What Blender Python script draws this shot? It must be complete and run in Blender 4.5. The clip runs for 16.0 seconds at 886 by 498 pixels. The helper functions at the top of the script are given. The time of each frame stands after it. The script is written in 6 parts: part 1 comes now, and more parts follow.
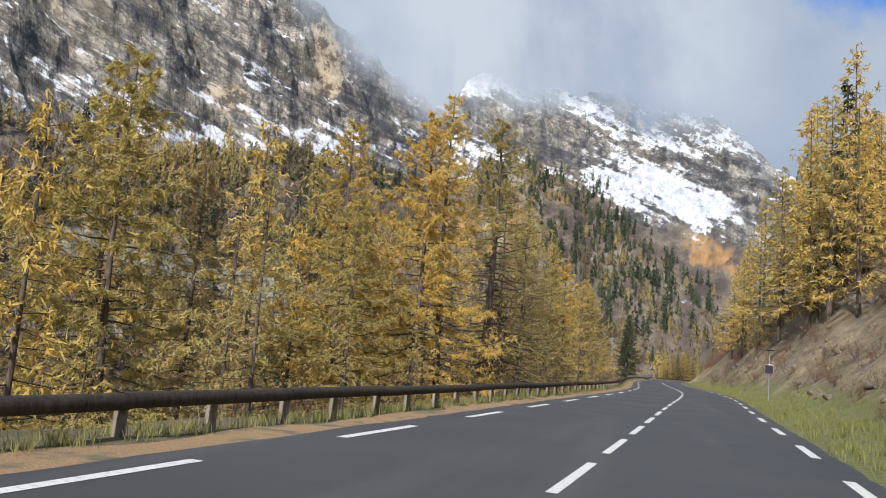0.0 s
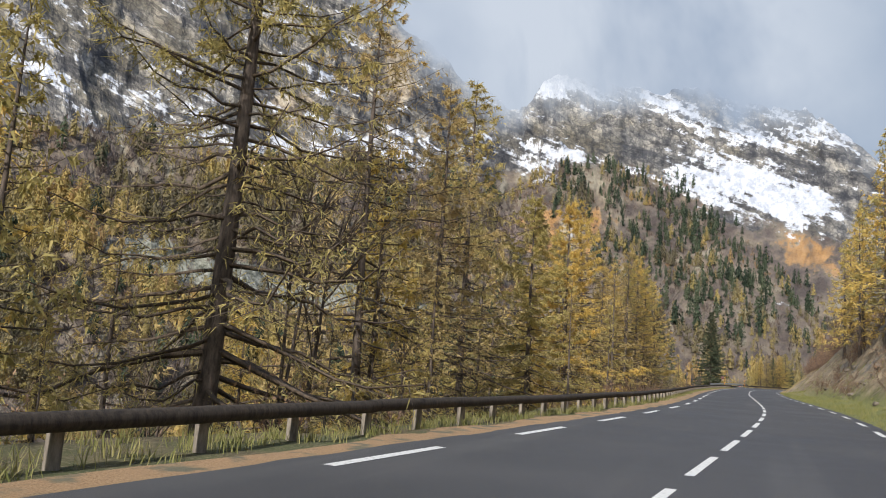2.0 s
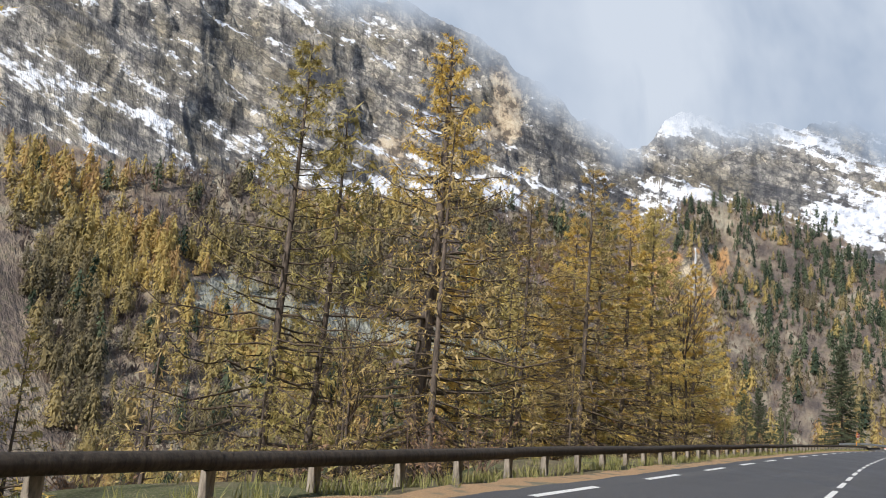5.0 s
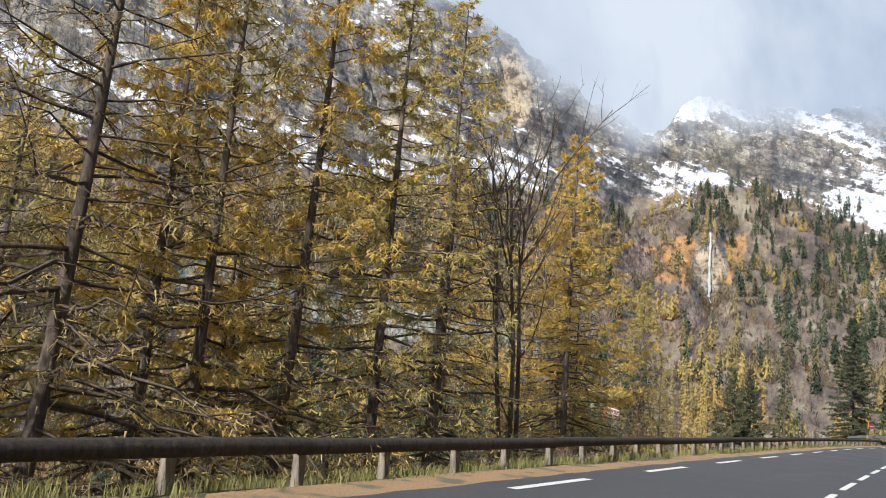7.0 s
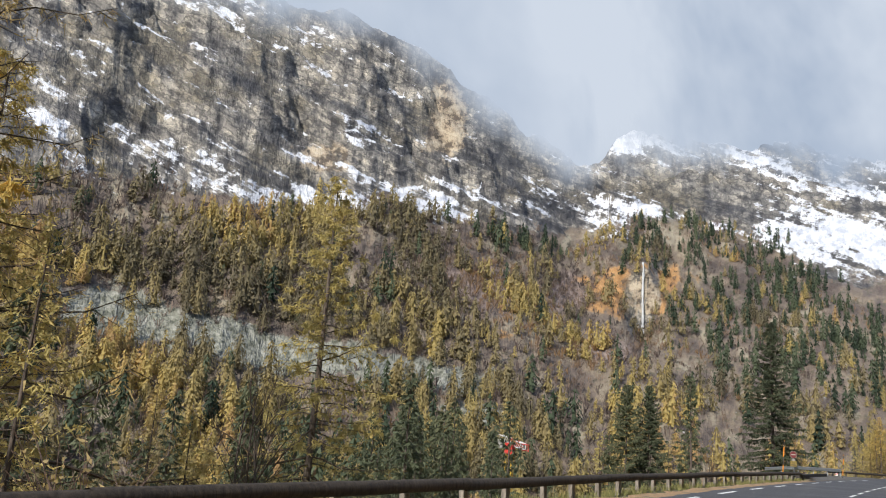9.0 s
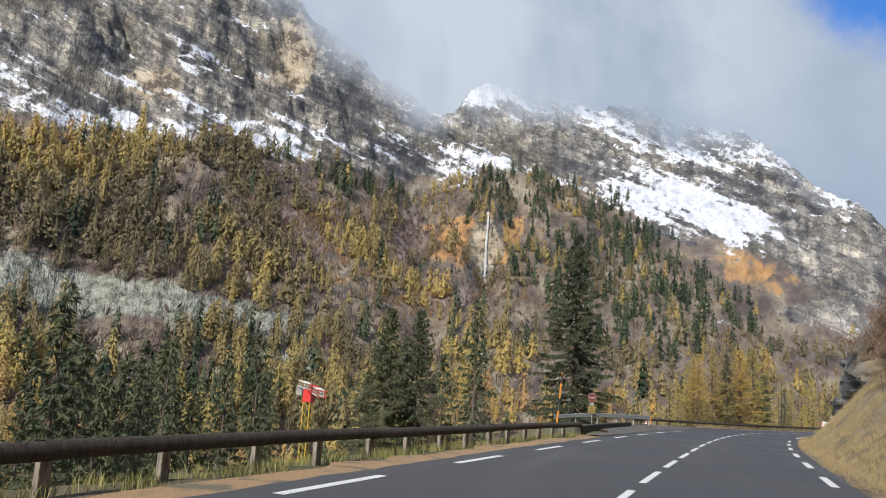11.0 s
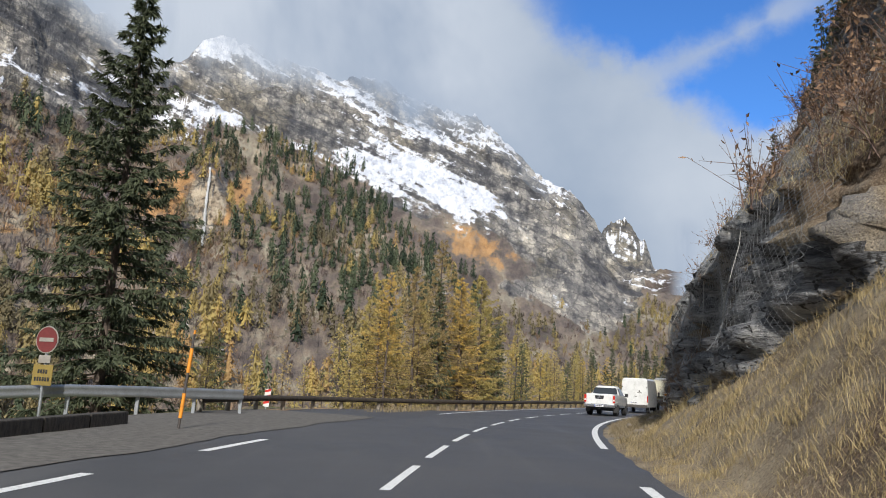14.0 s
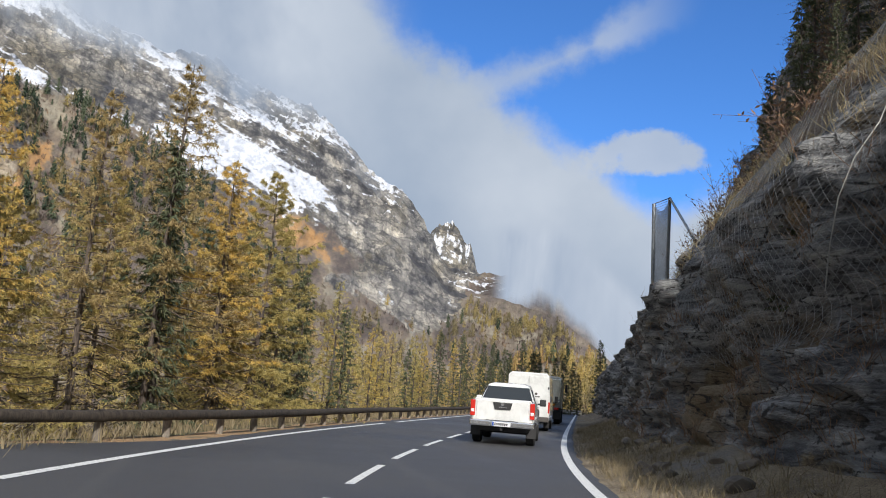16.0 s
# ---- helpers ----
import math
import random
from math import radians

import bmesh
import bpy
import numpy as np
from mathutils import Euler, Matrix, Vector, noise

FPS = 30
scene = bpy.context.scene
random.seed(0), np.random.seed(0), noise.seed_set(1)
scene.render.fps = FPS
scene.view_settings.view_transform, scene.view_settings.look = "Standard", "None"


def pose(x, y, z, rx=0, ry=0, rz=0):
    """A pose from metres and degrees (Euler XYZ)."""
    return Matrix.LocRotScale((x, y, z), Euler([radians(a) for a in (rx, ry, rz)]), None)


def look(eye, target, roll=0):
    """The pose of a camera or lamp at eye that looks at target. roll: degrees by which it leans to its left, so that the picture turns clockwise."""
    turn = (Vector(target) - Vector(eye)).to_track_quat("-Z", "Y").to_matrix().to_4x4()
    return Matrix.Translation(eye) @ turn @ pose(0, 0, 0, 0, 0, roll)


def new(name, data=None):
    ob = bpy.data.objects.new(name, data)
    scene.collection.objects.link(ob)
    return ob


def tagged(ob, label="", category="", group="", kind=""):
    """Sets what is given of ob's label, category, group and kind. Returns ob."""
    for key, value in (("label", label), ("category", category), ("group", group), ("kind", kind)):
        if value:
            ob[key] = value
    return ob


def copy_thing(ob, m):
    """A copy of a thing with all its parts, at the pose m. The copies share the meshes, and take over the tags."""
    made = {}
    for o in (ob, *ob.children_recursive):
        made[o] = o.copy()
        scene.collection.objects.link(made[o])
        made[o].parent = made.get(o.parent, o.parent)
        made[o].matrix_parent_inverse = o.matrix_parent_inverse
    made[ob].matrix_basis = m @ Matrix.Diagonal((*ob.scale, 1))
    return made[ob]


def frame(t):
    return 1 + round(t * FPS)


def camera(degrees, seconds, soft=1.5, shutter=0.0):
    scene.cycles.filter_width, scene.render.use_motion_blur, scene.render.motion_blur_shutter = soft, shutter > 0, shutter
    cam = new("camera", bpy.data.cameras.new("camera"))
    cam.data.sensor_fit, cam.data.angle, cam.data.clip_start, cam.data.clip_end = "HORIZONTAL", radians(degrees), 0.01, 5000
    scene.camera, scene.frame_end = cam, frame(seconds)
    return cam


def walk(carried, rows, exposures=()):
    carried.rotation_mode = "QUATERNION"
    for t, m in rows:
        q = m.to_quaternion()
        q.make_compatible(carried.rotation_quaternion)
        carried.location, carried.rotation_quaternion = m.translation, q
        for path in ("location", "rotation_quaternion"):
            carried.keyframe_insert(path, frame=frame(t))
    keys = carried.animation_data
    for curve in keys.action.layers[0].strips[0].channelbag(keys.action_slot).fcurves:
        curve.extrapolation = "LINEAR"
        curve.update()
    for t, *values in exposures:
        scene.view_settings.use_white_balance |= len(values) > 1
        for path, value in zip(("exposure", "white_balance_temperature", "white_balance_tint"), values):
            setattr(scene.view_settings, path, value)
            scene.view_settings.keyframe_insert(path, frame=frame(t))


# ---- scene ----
cam = camera(58.74, 16.0, soft=1.0)
PATH = [
    (0, look((0.00, 0.00, 1.25), (-2.670, 9.541, 2.609), 4.70)),
    (0.5, look((0.45, 7.12, 1.25), (-2.619, 16.544, 2.604), 4.24)),
    (1, look((0.85, 14.21, 1.25), (-2.535, 23.527, 2.586), 4.57)),
    (1.5, look((1.22, 21.26, 1.25), (-2.303, 30.530, 2.569), 4.41)),
    (2, look((1.58, 28.28, 1.25), (-2.104, 37.468, 2.656), 3.97)),
    (2.5, look((1.97, 35.25, 1.25), (-2.329, 44.123, 2.917), 4.05)),
    (3, look((2.43, 42.17, 1.25), (-2.246, 50.846, 2.978), 4.35)),
    (5.5, look((3.46, 76.07, 1.25), (-1.722, 84.398, 3.178), 5.03)),
    (6, look((3.27, 82.70, 1.25), (-2.004, 90.981, 3.149), 5.06)),
    (6.5, look((3.15, 89.32, 1.25), (-2.188, 97.581, 3.057), 5.17)),
    (7, look((3.01, 95.93, 1.25), (-2.323, 104.200, 3.033), 5.22)),
    (7.5, look((2.79, 102.55, 1.25), (-2.612, 110.748, 3.155), 4.20)),
    (8, look((2.58, 109.19, 1.25), (-3.120, 117.193, 3.093), 2.95)),
    (8.5, look((2.49, 115.85, 1.25), (-2.798, 124.104, 3.201), 3.88)),
    (9, look((2.48, 122.52, 1.25), (-2.225, 131.041, 3.547), 4.18)),
    (9.2, look((2.48, 125.19, 1.25), (-2.065, 133.791, 3.581), 4.18)),
    (11.3, look((2.62, 153.28, 1.25), (-0.023, 162.762, 2.997), 4.00)),
    (11.5, look((2.68, 155.96, 1.25), (0.365, 165.536, 2.963), 4.00)),
    (12, look((2.94, 162.69, 1.25), (1.841, 172.476, 2.964), 3.54)),
    (12.5, look((3.39, 169.46, 1.25), (2.641, 179.287, 2.955), 3.92)),
    (13, look((3.84, 176.28, 1.25), (3.292, 186.113, 2.977), 3.81)),
    (13.5, look((4.31, 183.06, 1.25), (4.137, 192.911, 2.977), 3.60)),
    (14, look((4.85, 189.74, 1.25), (5.083, 199.592, 2.955), 3.14)),
    (14.5, look((5.50, 196.28, 1.25), (6.138, 206.114, 2.963), 2.61)),
    (15, look((6.28, 202.68, 1.25), (7.388, 212.465, 3.008), 2.93)),
    (15.5, look((7.20, 208.93, 1.25), (8.973, 218.603, 3.046), 3.16)),
    (16, look((8.20, 215.03, 1.25), (10.578, 224.572, 3.069), 4.47)),
]
walk(cam, PATH, ((0, 0.0), (2.5, 0.0), (3, 0.1), (5.5, 0.08), (6.5, 0.2), (7, 0.28), (8, 0.25), (8.5, 0.18), (9, 0.05), (11.5, -0.02), (16, -0.05)))

# ---- world, sun ----
SUN_AZ, SUN_EL = 182.0, 32.0          # bearing clockwise from +y, height above the horizon
world = bpy.data.worlds.new("world")
scene.world = world
world.use_nodes = True


def sky_nodes():
    nt = world.node_tree
    nt.nodes.clear()
    N, L = nt.nodes.new, nt.links.new
    out, bg = N("ShaderNodeOutputWorld"), N("ShaderNodeBackground")
    sky = N("ShaderNodeTexSky")
    sky.sky_type, sky.sun_disc = "NISHITA", False
    sky.sun_elevation, sky.sun_rotation = radians(SUN_EL), radians(SUN_AZ)
    sky.altitude, sky.ozone_density = 1500, 2.5
    dim = N("ShaderNodeMix"); dim.data_type, dim.blend_type = "RGBA", "MULTIPLY"
    dim.inputs[0].default_value = 1.0
    dim.inputs[7].default_value = (0.075, 0.135, 0.205, 1)
    L(sky.outputs[0], dim.inputs[6])
    co = N("ShaderNodeTexCoord")
    n1 = N("ShaderNodeTexNoise"); n1.inputs["Scale"].default_value = 3.2; n1.inputs["Detail"].default_value = 8; n1.inputs["Roughness"].default_value = 0.55
    n2 = N("ShaderNodeTexNoise"); n2.inputs["Scale"].default_value = 2.2; n2.inputs["Detail"].default_value = 6
    L(co.outputs["Generated"], n1.inputs["Vector"]); L(co.outputs["Generated"], n2.inputs["Vector"])
    def calc(op, *values):
        n = N("ShaderNodeMath")
        n.operation = op
        for i, v in enumerate(values):
            if isinstance(v, (int, float)):
                n.inputs[i].default_value = v
            else:
                L(v, n.inputs[i])
        return n.outputs[0]

    def smooth(v, lo, hi):
        n = N("ShaderNodeMapRange"); n.interpolation_type = "SMOOTHSTEP"
        n.inputs["From Min"].default_value, n.inputs["From Max"].default_value = lo, hi
        L(v, n.inputs["Value"])
        return n.outputs[0]

    # bearing and height in degrees; the clouds open high up over the valley's right side
    way = N("ShaderNodeSeparateXYZ"); L(co.outputs["Generated"], way.inputs[0])
    az = calc("MULTIPLY", calc("ARCTAN2", way.outputs["X"], way.outputs["Y"]), 57.3)
    el = calc("MULTIPLY", calc("ARCSINE", way.outputs["Z"]), 57.3)
    n3 = N("ShaderNodeTexNoise"); n3.inputs["Scale"].default_value = 9.0; n3.inputs["Detail"].default_value = 8; n3.inputs["Roughness"].default_value = 0.6
    L(co.outputs["Generated"], n3.inputs["Vector"])
    puff = calc("MULTIPLY", calc("SUBTRACT", n3.outputs["Fac"], 0.5), 9.0)
    edge = calc("MAXIMUM", calc("MULTIPLY_ADD", az, -0.60, 30.0), 13.0)
    over = calc("ADD", calc("SUBTRACT", el, edge), puff)
    cap = N("ShaderNodeVectorMath"); cap.operation = "DOT_PRODUCT"
    cap.inputs[1].default_value = Vector((math.sin(radians(42)) * math.cos(radians(44)), math.cos(radians(42)) * math.cos(radians(44)), math.sin(radians(44))))
    L(co.outputs["Generated"], cap.inputs[0])
    hole = calc("MULTIPLY", smooth(over, -0.5, 3.5), smooth(calc("MULTIPLY_ADD", n1.outputs["Fac"], 0.10, cap.outputs["Value"]), 0.85, 0.90))
    # a small heap cloud and a torn streak inside the opening
    heap = calc("ADD", calc("POWER", calc("DIVIDE", calc("SUBTRACT", az, 29.0), 4.6), 2.0), calc("POWER", calc("DIVIDE", calc("SUBTRACT", el, 17.8), 1.7), 2.0))
    heap = smooth(calc("MULTIPLY_ADD", puff, 0.62, heap), 1.1, 0.35)
    line = calc("SUBTRACT", el, calc("MULTIPLY_ADD", calc("SUBTRACT", az, 16.5), 0.39, 22.3))
    streak = calc("MULTIPLY", smooth(calc("ADD", calc("ABSOLUTE", line), calc("MULTIPLY", puff, 0.6)), 2.2, 0.2), smooth(az, 33.0, 24.0))
    hole = calc("MULTIPLY", hole, calc("MULTIPLY", calc("SUBTRACT", 1.0, calc("MULTIPLY", heap, 0.9)), calc("SUBTRACT", 1.0, calc("MULTIPLY", streak, 0.7))))
    tone = N("ShaderNodeValToRGB")
    tone.color_ramp.elements[0].position, tone.color_ramp.elements[0].color = 0.36, (0.315, 0.405, 0.545, 1)
    tone.color_ramp.elements[1].position, tone.color_ramp.elements[1].color = 0.66, (0.60, 0.665, 0.76, 1)
    L(n2.outputs["Fac"], tone.inputs[0])
    mix = N("ShaderNodeMix"); mix.data_type = "RGBA"
    L(hole, mix.inputs[0]); L(tone.outputs[0], mix.inputs[6]); L(dim.outputs[2], mix.inputs[7])
    L(mix.outputs[2], bg.inputs[0]); L(bg.outputs[0], out.inputs[0])
    bg.inputs[1].default_value = 1.0


sky_nodes()
sun = new("sun", bpy.data.lights.new("sun", "SUN"))
sun.data.energy, sun.data.angle, sun.data.color = 4.9, radians(1.5), (1.0, 0.95, 0.88)
sun.matrix_basis = look((0, 0, 300), Vector((0, 0, 300)) - 10 * Vector((
    math.sin(radians(SUN_AZ)) * math.cos(radians(SUN_EL)), math.cos(radians(SUN_AZ)) * math.cos(radians(SUN_EL)), math.sin(radians(SUN_EL)))))


# ---- materials ----
class Mat:
    """A node material with a few short ways to add nodes."""

    def __init__(self, name, rough=0.8, metal=0.0):
        self.m = bpy.data.materials.new(name)
        self.m.use_nodes = True
        self.t = self.m.node_tree
        self.b = self.t.nodes["Principled BSDF"]
        self.b.inputs["Roughness"].default_value = rough
        self.b.inputs["Metallic"].default_value = metal

    def n(self, kind, **values):
        node = self.t.nodes.new("ShaderNode" + kind)
        for k, v in values.items():
            node.inputs[k.replace("_", " ")].default_value = v
        return node

    def l(self, a, b):
        self.t.links.new(a, b)

    def pos(self):
        return self.n("NewGeometry").outputs["Position"]

    def noise(self, scale, detail=5, rough=0.55, vec=None, stretch=None):
        n = self.n("TexNoise", Scale=scale, Detail=detail, Roughness=rough)
        v = vec or self.pos()
        if stretch:
            mp = self.n("Mapping", Scale=stretch)
            self.l(v, mp.inputs["Vector"])
            v = mp.outputs[0]
        self.l(v, n.inputs["Vector"])
        return n.outputs["Fac"]

    def ramp(self, fac, *stops):
        r = self.n("ValToRGB")
        e = r.color_ramp.elements
        while len(e) < len(stops):
            e.new(0.5)
        for el, (p, c) in zip(e, stops):
            el.position, el.color = p, (*c, 1)
        self.l(fac, r.inputs[0])
        return r.outputs[0]

    def step(self, fac, lo, hi):
        r = self.n("MapRange", From_Min=lo, From_Max=hi)
        r.interpolation_type = "SMOOTHSTEP"
        self.l(fac, r.inputs["Value"])
        return r.outputs[0]

    def math(self, op, a, b=None, c=None):
        n = self.n("Math")
        n.operation = op
        for i, v in enumerate((a, b, c)):
            if v is None:
                continue
            if isinstance(v, (int, float)):
                n.inputs[i].default_value = v
            else:
                self.l(v, n.inputs[i])
        return n.outputs[0]

    def mix(self, fac, a, b, blend="MIX"):
        n = self.n("Mix")
        n.data_type, n.blend_type = "RGBA", blend
        for i, v in ((0, fac), (6, a), (7, b)):
            if isinstance(v, (int, float)):
                n.inputs[i].default_value = v
            elif isinstance(v, tuple):
                n.inputs[i].default_value = (*v, 1)
            else:
                self.l(v, n.inputs[i])
        return n.outputs[2]

    def bump(self, height, strength=0.5, dist=0.02):
        n = self.n("Bump", Strength=strength, Distance=dist)
        self.l(height, n.inputs["Height"])
        self.l(n.outputs[0], self.b.inputs["Normal"])
        return self

    def color(self, c):
        if isinstance(c, tuple):
            self.b.inputs["Base Color"].default_value = (*c, 1)
        else:
            self.l(c, self.b.inputs["Base Color"])
        return self


def plain(name, c, rough=0.6, metal=0.0, var=0.12, scale=30.0):
    """One colour with a little grain and dirt."""
    m = Mat(name, rough, metal)
    f = m.noise(scale)
    g = m.noise(scale / 9, 3)
    k = m.math("MULTIPLY", f, g)
    return m.color(m.ramp(k, (0.1, tuple(v * (1 - 2 * var) for v in c)), (0.4, tuple(min(1, v * (1 + var)) for v in c)))).m


def asphalt_mat():
    m = Mat("asphalt", 0.72)
    big = m.noise(0.25, 4)
    fine = m.noise(90, 3)
    c = m.ramp(big, (0.35, (0.044, 0.045, 0.049)), (0.65, (0.066, 0.066, 0.069)))
    c = m.mix(m.step(fine, 0.5, 0.75), c, (0.15, 0.15, 0.15))
    tr = m.noise(0.8, 3, stretch=(1.2, 0.05, 1))
    c = m.mix(m.math("MULTIPLY", m.step(tr, 0.52, 0.7), 0.35), c, (0.12, 0.118, 0.114))
    m.l(m.ramp(big, (0.3, (0.55,) * 3), (0.7, (0.78,) * 3)), m.b.inputs["Roughness"])
    return m.color(c).bump(fine, 0.35, 0.006).m


def paint_mat():
    m = Mat("road_paint", 0.6)
    c = m.ramp(m.noise(14, 6, 0.7), (0.3, (0.42, 0.42, 0.41)), (0.5, (0.78, 0.78, 0.76)))
    return m.color(c).m


def soil_mat():
    """The ground beside the road: leaf litter and grit near the edge, grass, then brown slope."""
    m = Mat("verge", 0.95)
    big, fine, mid = m.noise(0.35, 5), m.noise(18, 6, 0.7), m.noise(2.2, 5)
    c = m.ramp(mid, (0.3, (0.075, 0.062, 0.035)), (0.5, (0.14, 0.115, 0.06)), (0.7, (0.22, 0.17, 0.095)))
    c = m.mix(m.step(big, 0.45, 0.6), c, (0.085, 0.10, 0.035))
    c = m.mix(m.step(fine, 0.45, 0.75), c, (0.30, 0.25, 0.16))
    return m.color(c).bump(fine, 0.8, 0.06).m


def litter_mat():
    m = Mat("leaf_litter", 0.9)
    f, g = m.noise(40, 6, 0.7), m.noise(1.5, 4)
    c = m.ramp(f, (0.3, (0.16, 0.10, 0.055)), (0.5, (0.40, 0.25, 0.13)), (0.72, (0.55, 0.40, 0.24)))
    c = m.mix(m.step(g, 0.5, 0.65), c, (0.16, 0.15, 0.10))
    return m.color(c).bump(f, 0.7, 0.03).m


def hill_mat():
    """Dry brown slope above the road with stones, rust-coloured brush and straw."""
    m = Mat("dry_slope", 0.95)
    big, mid, fine = m.noise(0.12, 5), m.noise(0.9, 6), m.noise(9, 6, 0.7)
    c = m.ramp(mid, (0.3, (0.15, 0.11, 0.075)), (0.5, (0.30, 0.235, 0.155)), (0.7, (0.44, 0.355, 0.24)))
    c = m.mix(m.step(big, 0.50, 0.66), c, m.ramp(fine, (0.38, (0.10, 0.07, 0.05)), (0.6, (0.26, 0.165, 0.10))))
    c = m.mix(m.step(m.noise(0.2, 4), 0.56, 0.66), c, (0.24, 0.225, 0.21))
    c = m.mix(m.step(fine, 0.5, 0.8), c, (0.42, 0.36, 0.26))
    tuft = m.noise(26, 3, 0.7)
    c = m.mix(m.math("MULTIPLY", m.step(tuft, 0.46, 0.36), 0.65), c, (0.085, 0.065, 0.045))
    c = m.mix(m.math("MULTIPLY", m.step(tuft, 0.54, 0.66), 0.6), c, (0.50, 0.42, 0.285))
    sep = m.n("SeparateXYZ"); m.l(m.pos(), sep.inputs[0])
    low = m.math("MULTIPLY", m.step(m.math("ADD", sep.outputs["Z"], m.math("MULTIPLY", mid, 1.6)), 2.6, 1.2), m.step(sep.outputs["Y"], 150, 110))
    c = m.mix(low, c, m.ramp(fine, (0.35, (0.13, 0.15, 0.05)), (0.6, (0.27, 0.27, 0.10)), (0.75, (0.42, 0.36, 0.18))))
    return m.color(c).bump(m.math("ADD", fine, m.math("MULTIPLY", tuft, 0.3)), 0.9, 0.15).m


def cliff_mat():
    """Dark layered schist with rust and pale streaks."""
    m = Mat("cliff_rock", 0.85)
    lay = m.noise(1.4, 6, 0.72, stretch=(0.55, 0.55, 2.6))
    fine, big = m.noise(6, 4, 0.72), m.noise(0.22, 4)
    c = m.ramp(lay, (0.36, (0.045, 0.046, 0.052)), (0.46, (0.13, 0.132, 0.138)), (0.53, (0.23, 0.23, 0.232)), (0.64, (0.42, 0.415, 0.395)))
    c = m.mix(m.step(big, 0.55, 0.68), c, (0.20, 0.155, 0.10))
    c = m.mix(m.step(fine, 0.58, 0.8), c, (0.26, 0.25, 0.23))
    edge = m.n("TexVoronoi", Scale=1.5)
    edge.feature = "DISTANCE_TO_EDGE"
    mp = m.n("Mapping", Scale=(0.75, 0.75, 2.8))
    m.l(m.pos(), mp.inputs["Vector"]); m.l(mp.outputs[0], edge.inputs["Vector"])
    c = m.mix(m.step(m.math("ADD", edge.outputs["Distance"], m.math("MULTIPLY", m.math("SUBTRACT", fine, 0.5), 0.45)), 0.05, -0.01), c, (0.035, 0.033, 0.032))
    hgt = m.math("ADD", lay, m.math("MULTIPLY", fine, 0.5))
    c = m.mix(m.step(m.noise(0.5, 7, 0.7), 0.57, 0.66), c, m.ramp(fine, (0.4, (0.09, 0.065, 0.04)), (0.6, (0.26, 0.20, 0.12))))
    return m.color(c).bump(hgt, 1.0, 0.16).m


HUB = (0.0, 150.0)                   # the middle of the bend, round which the valley opens


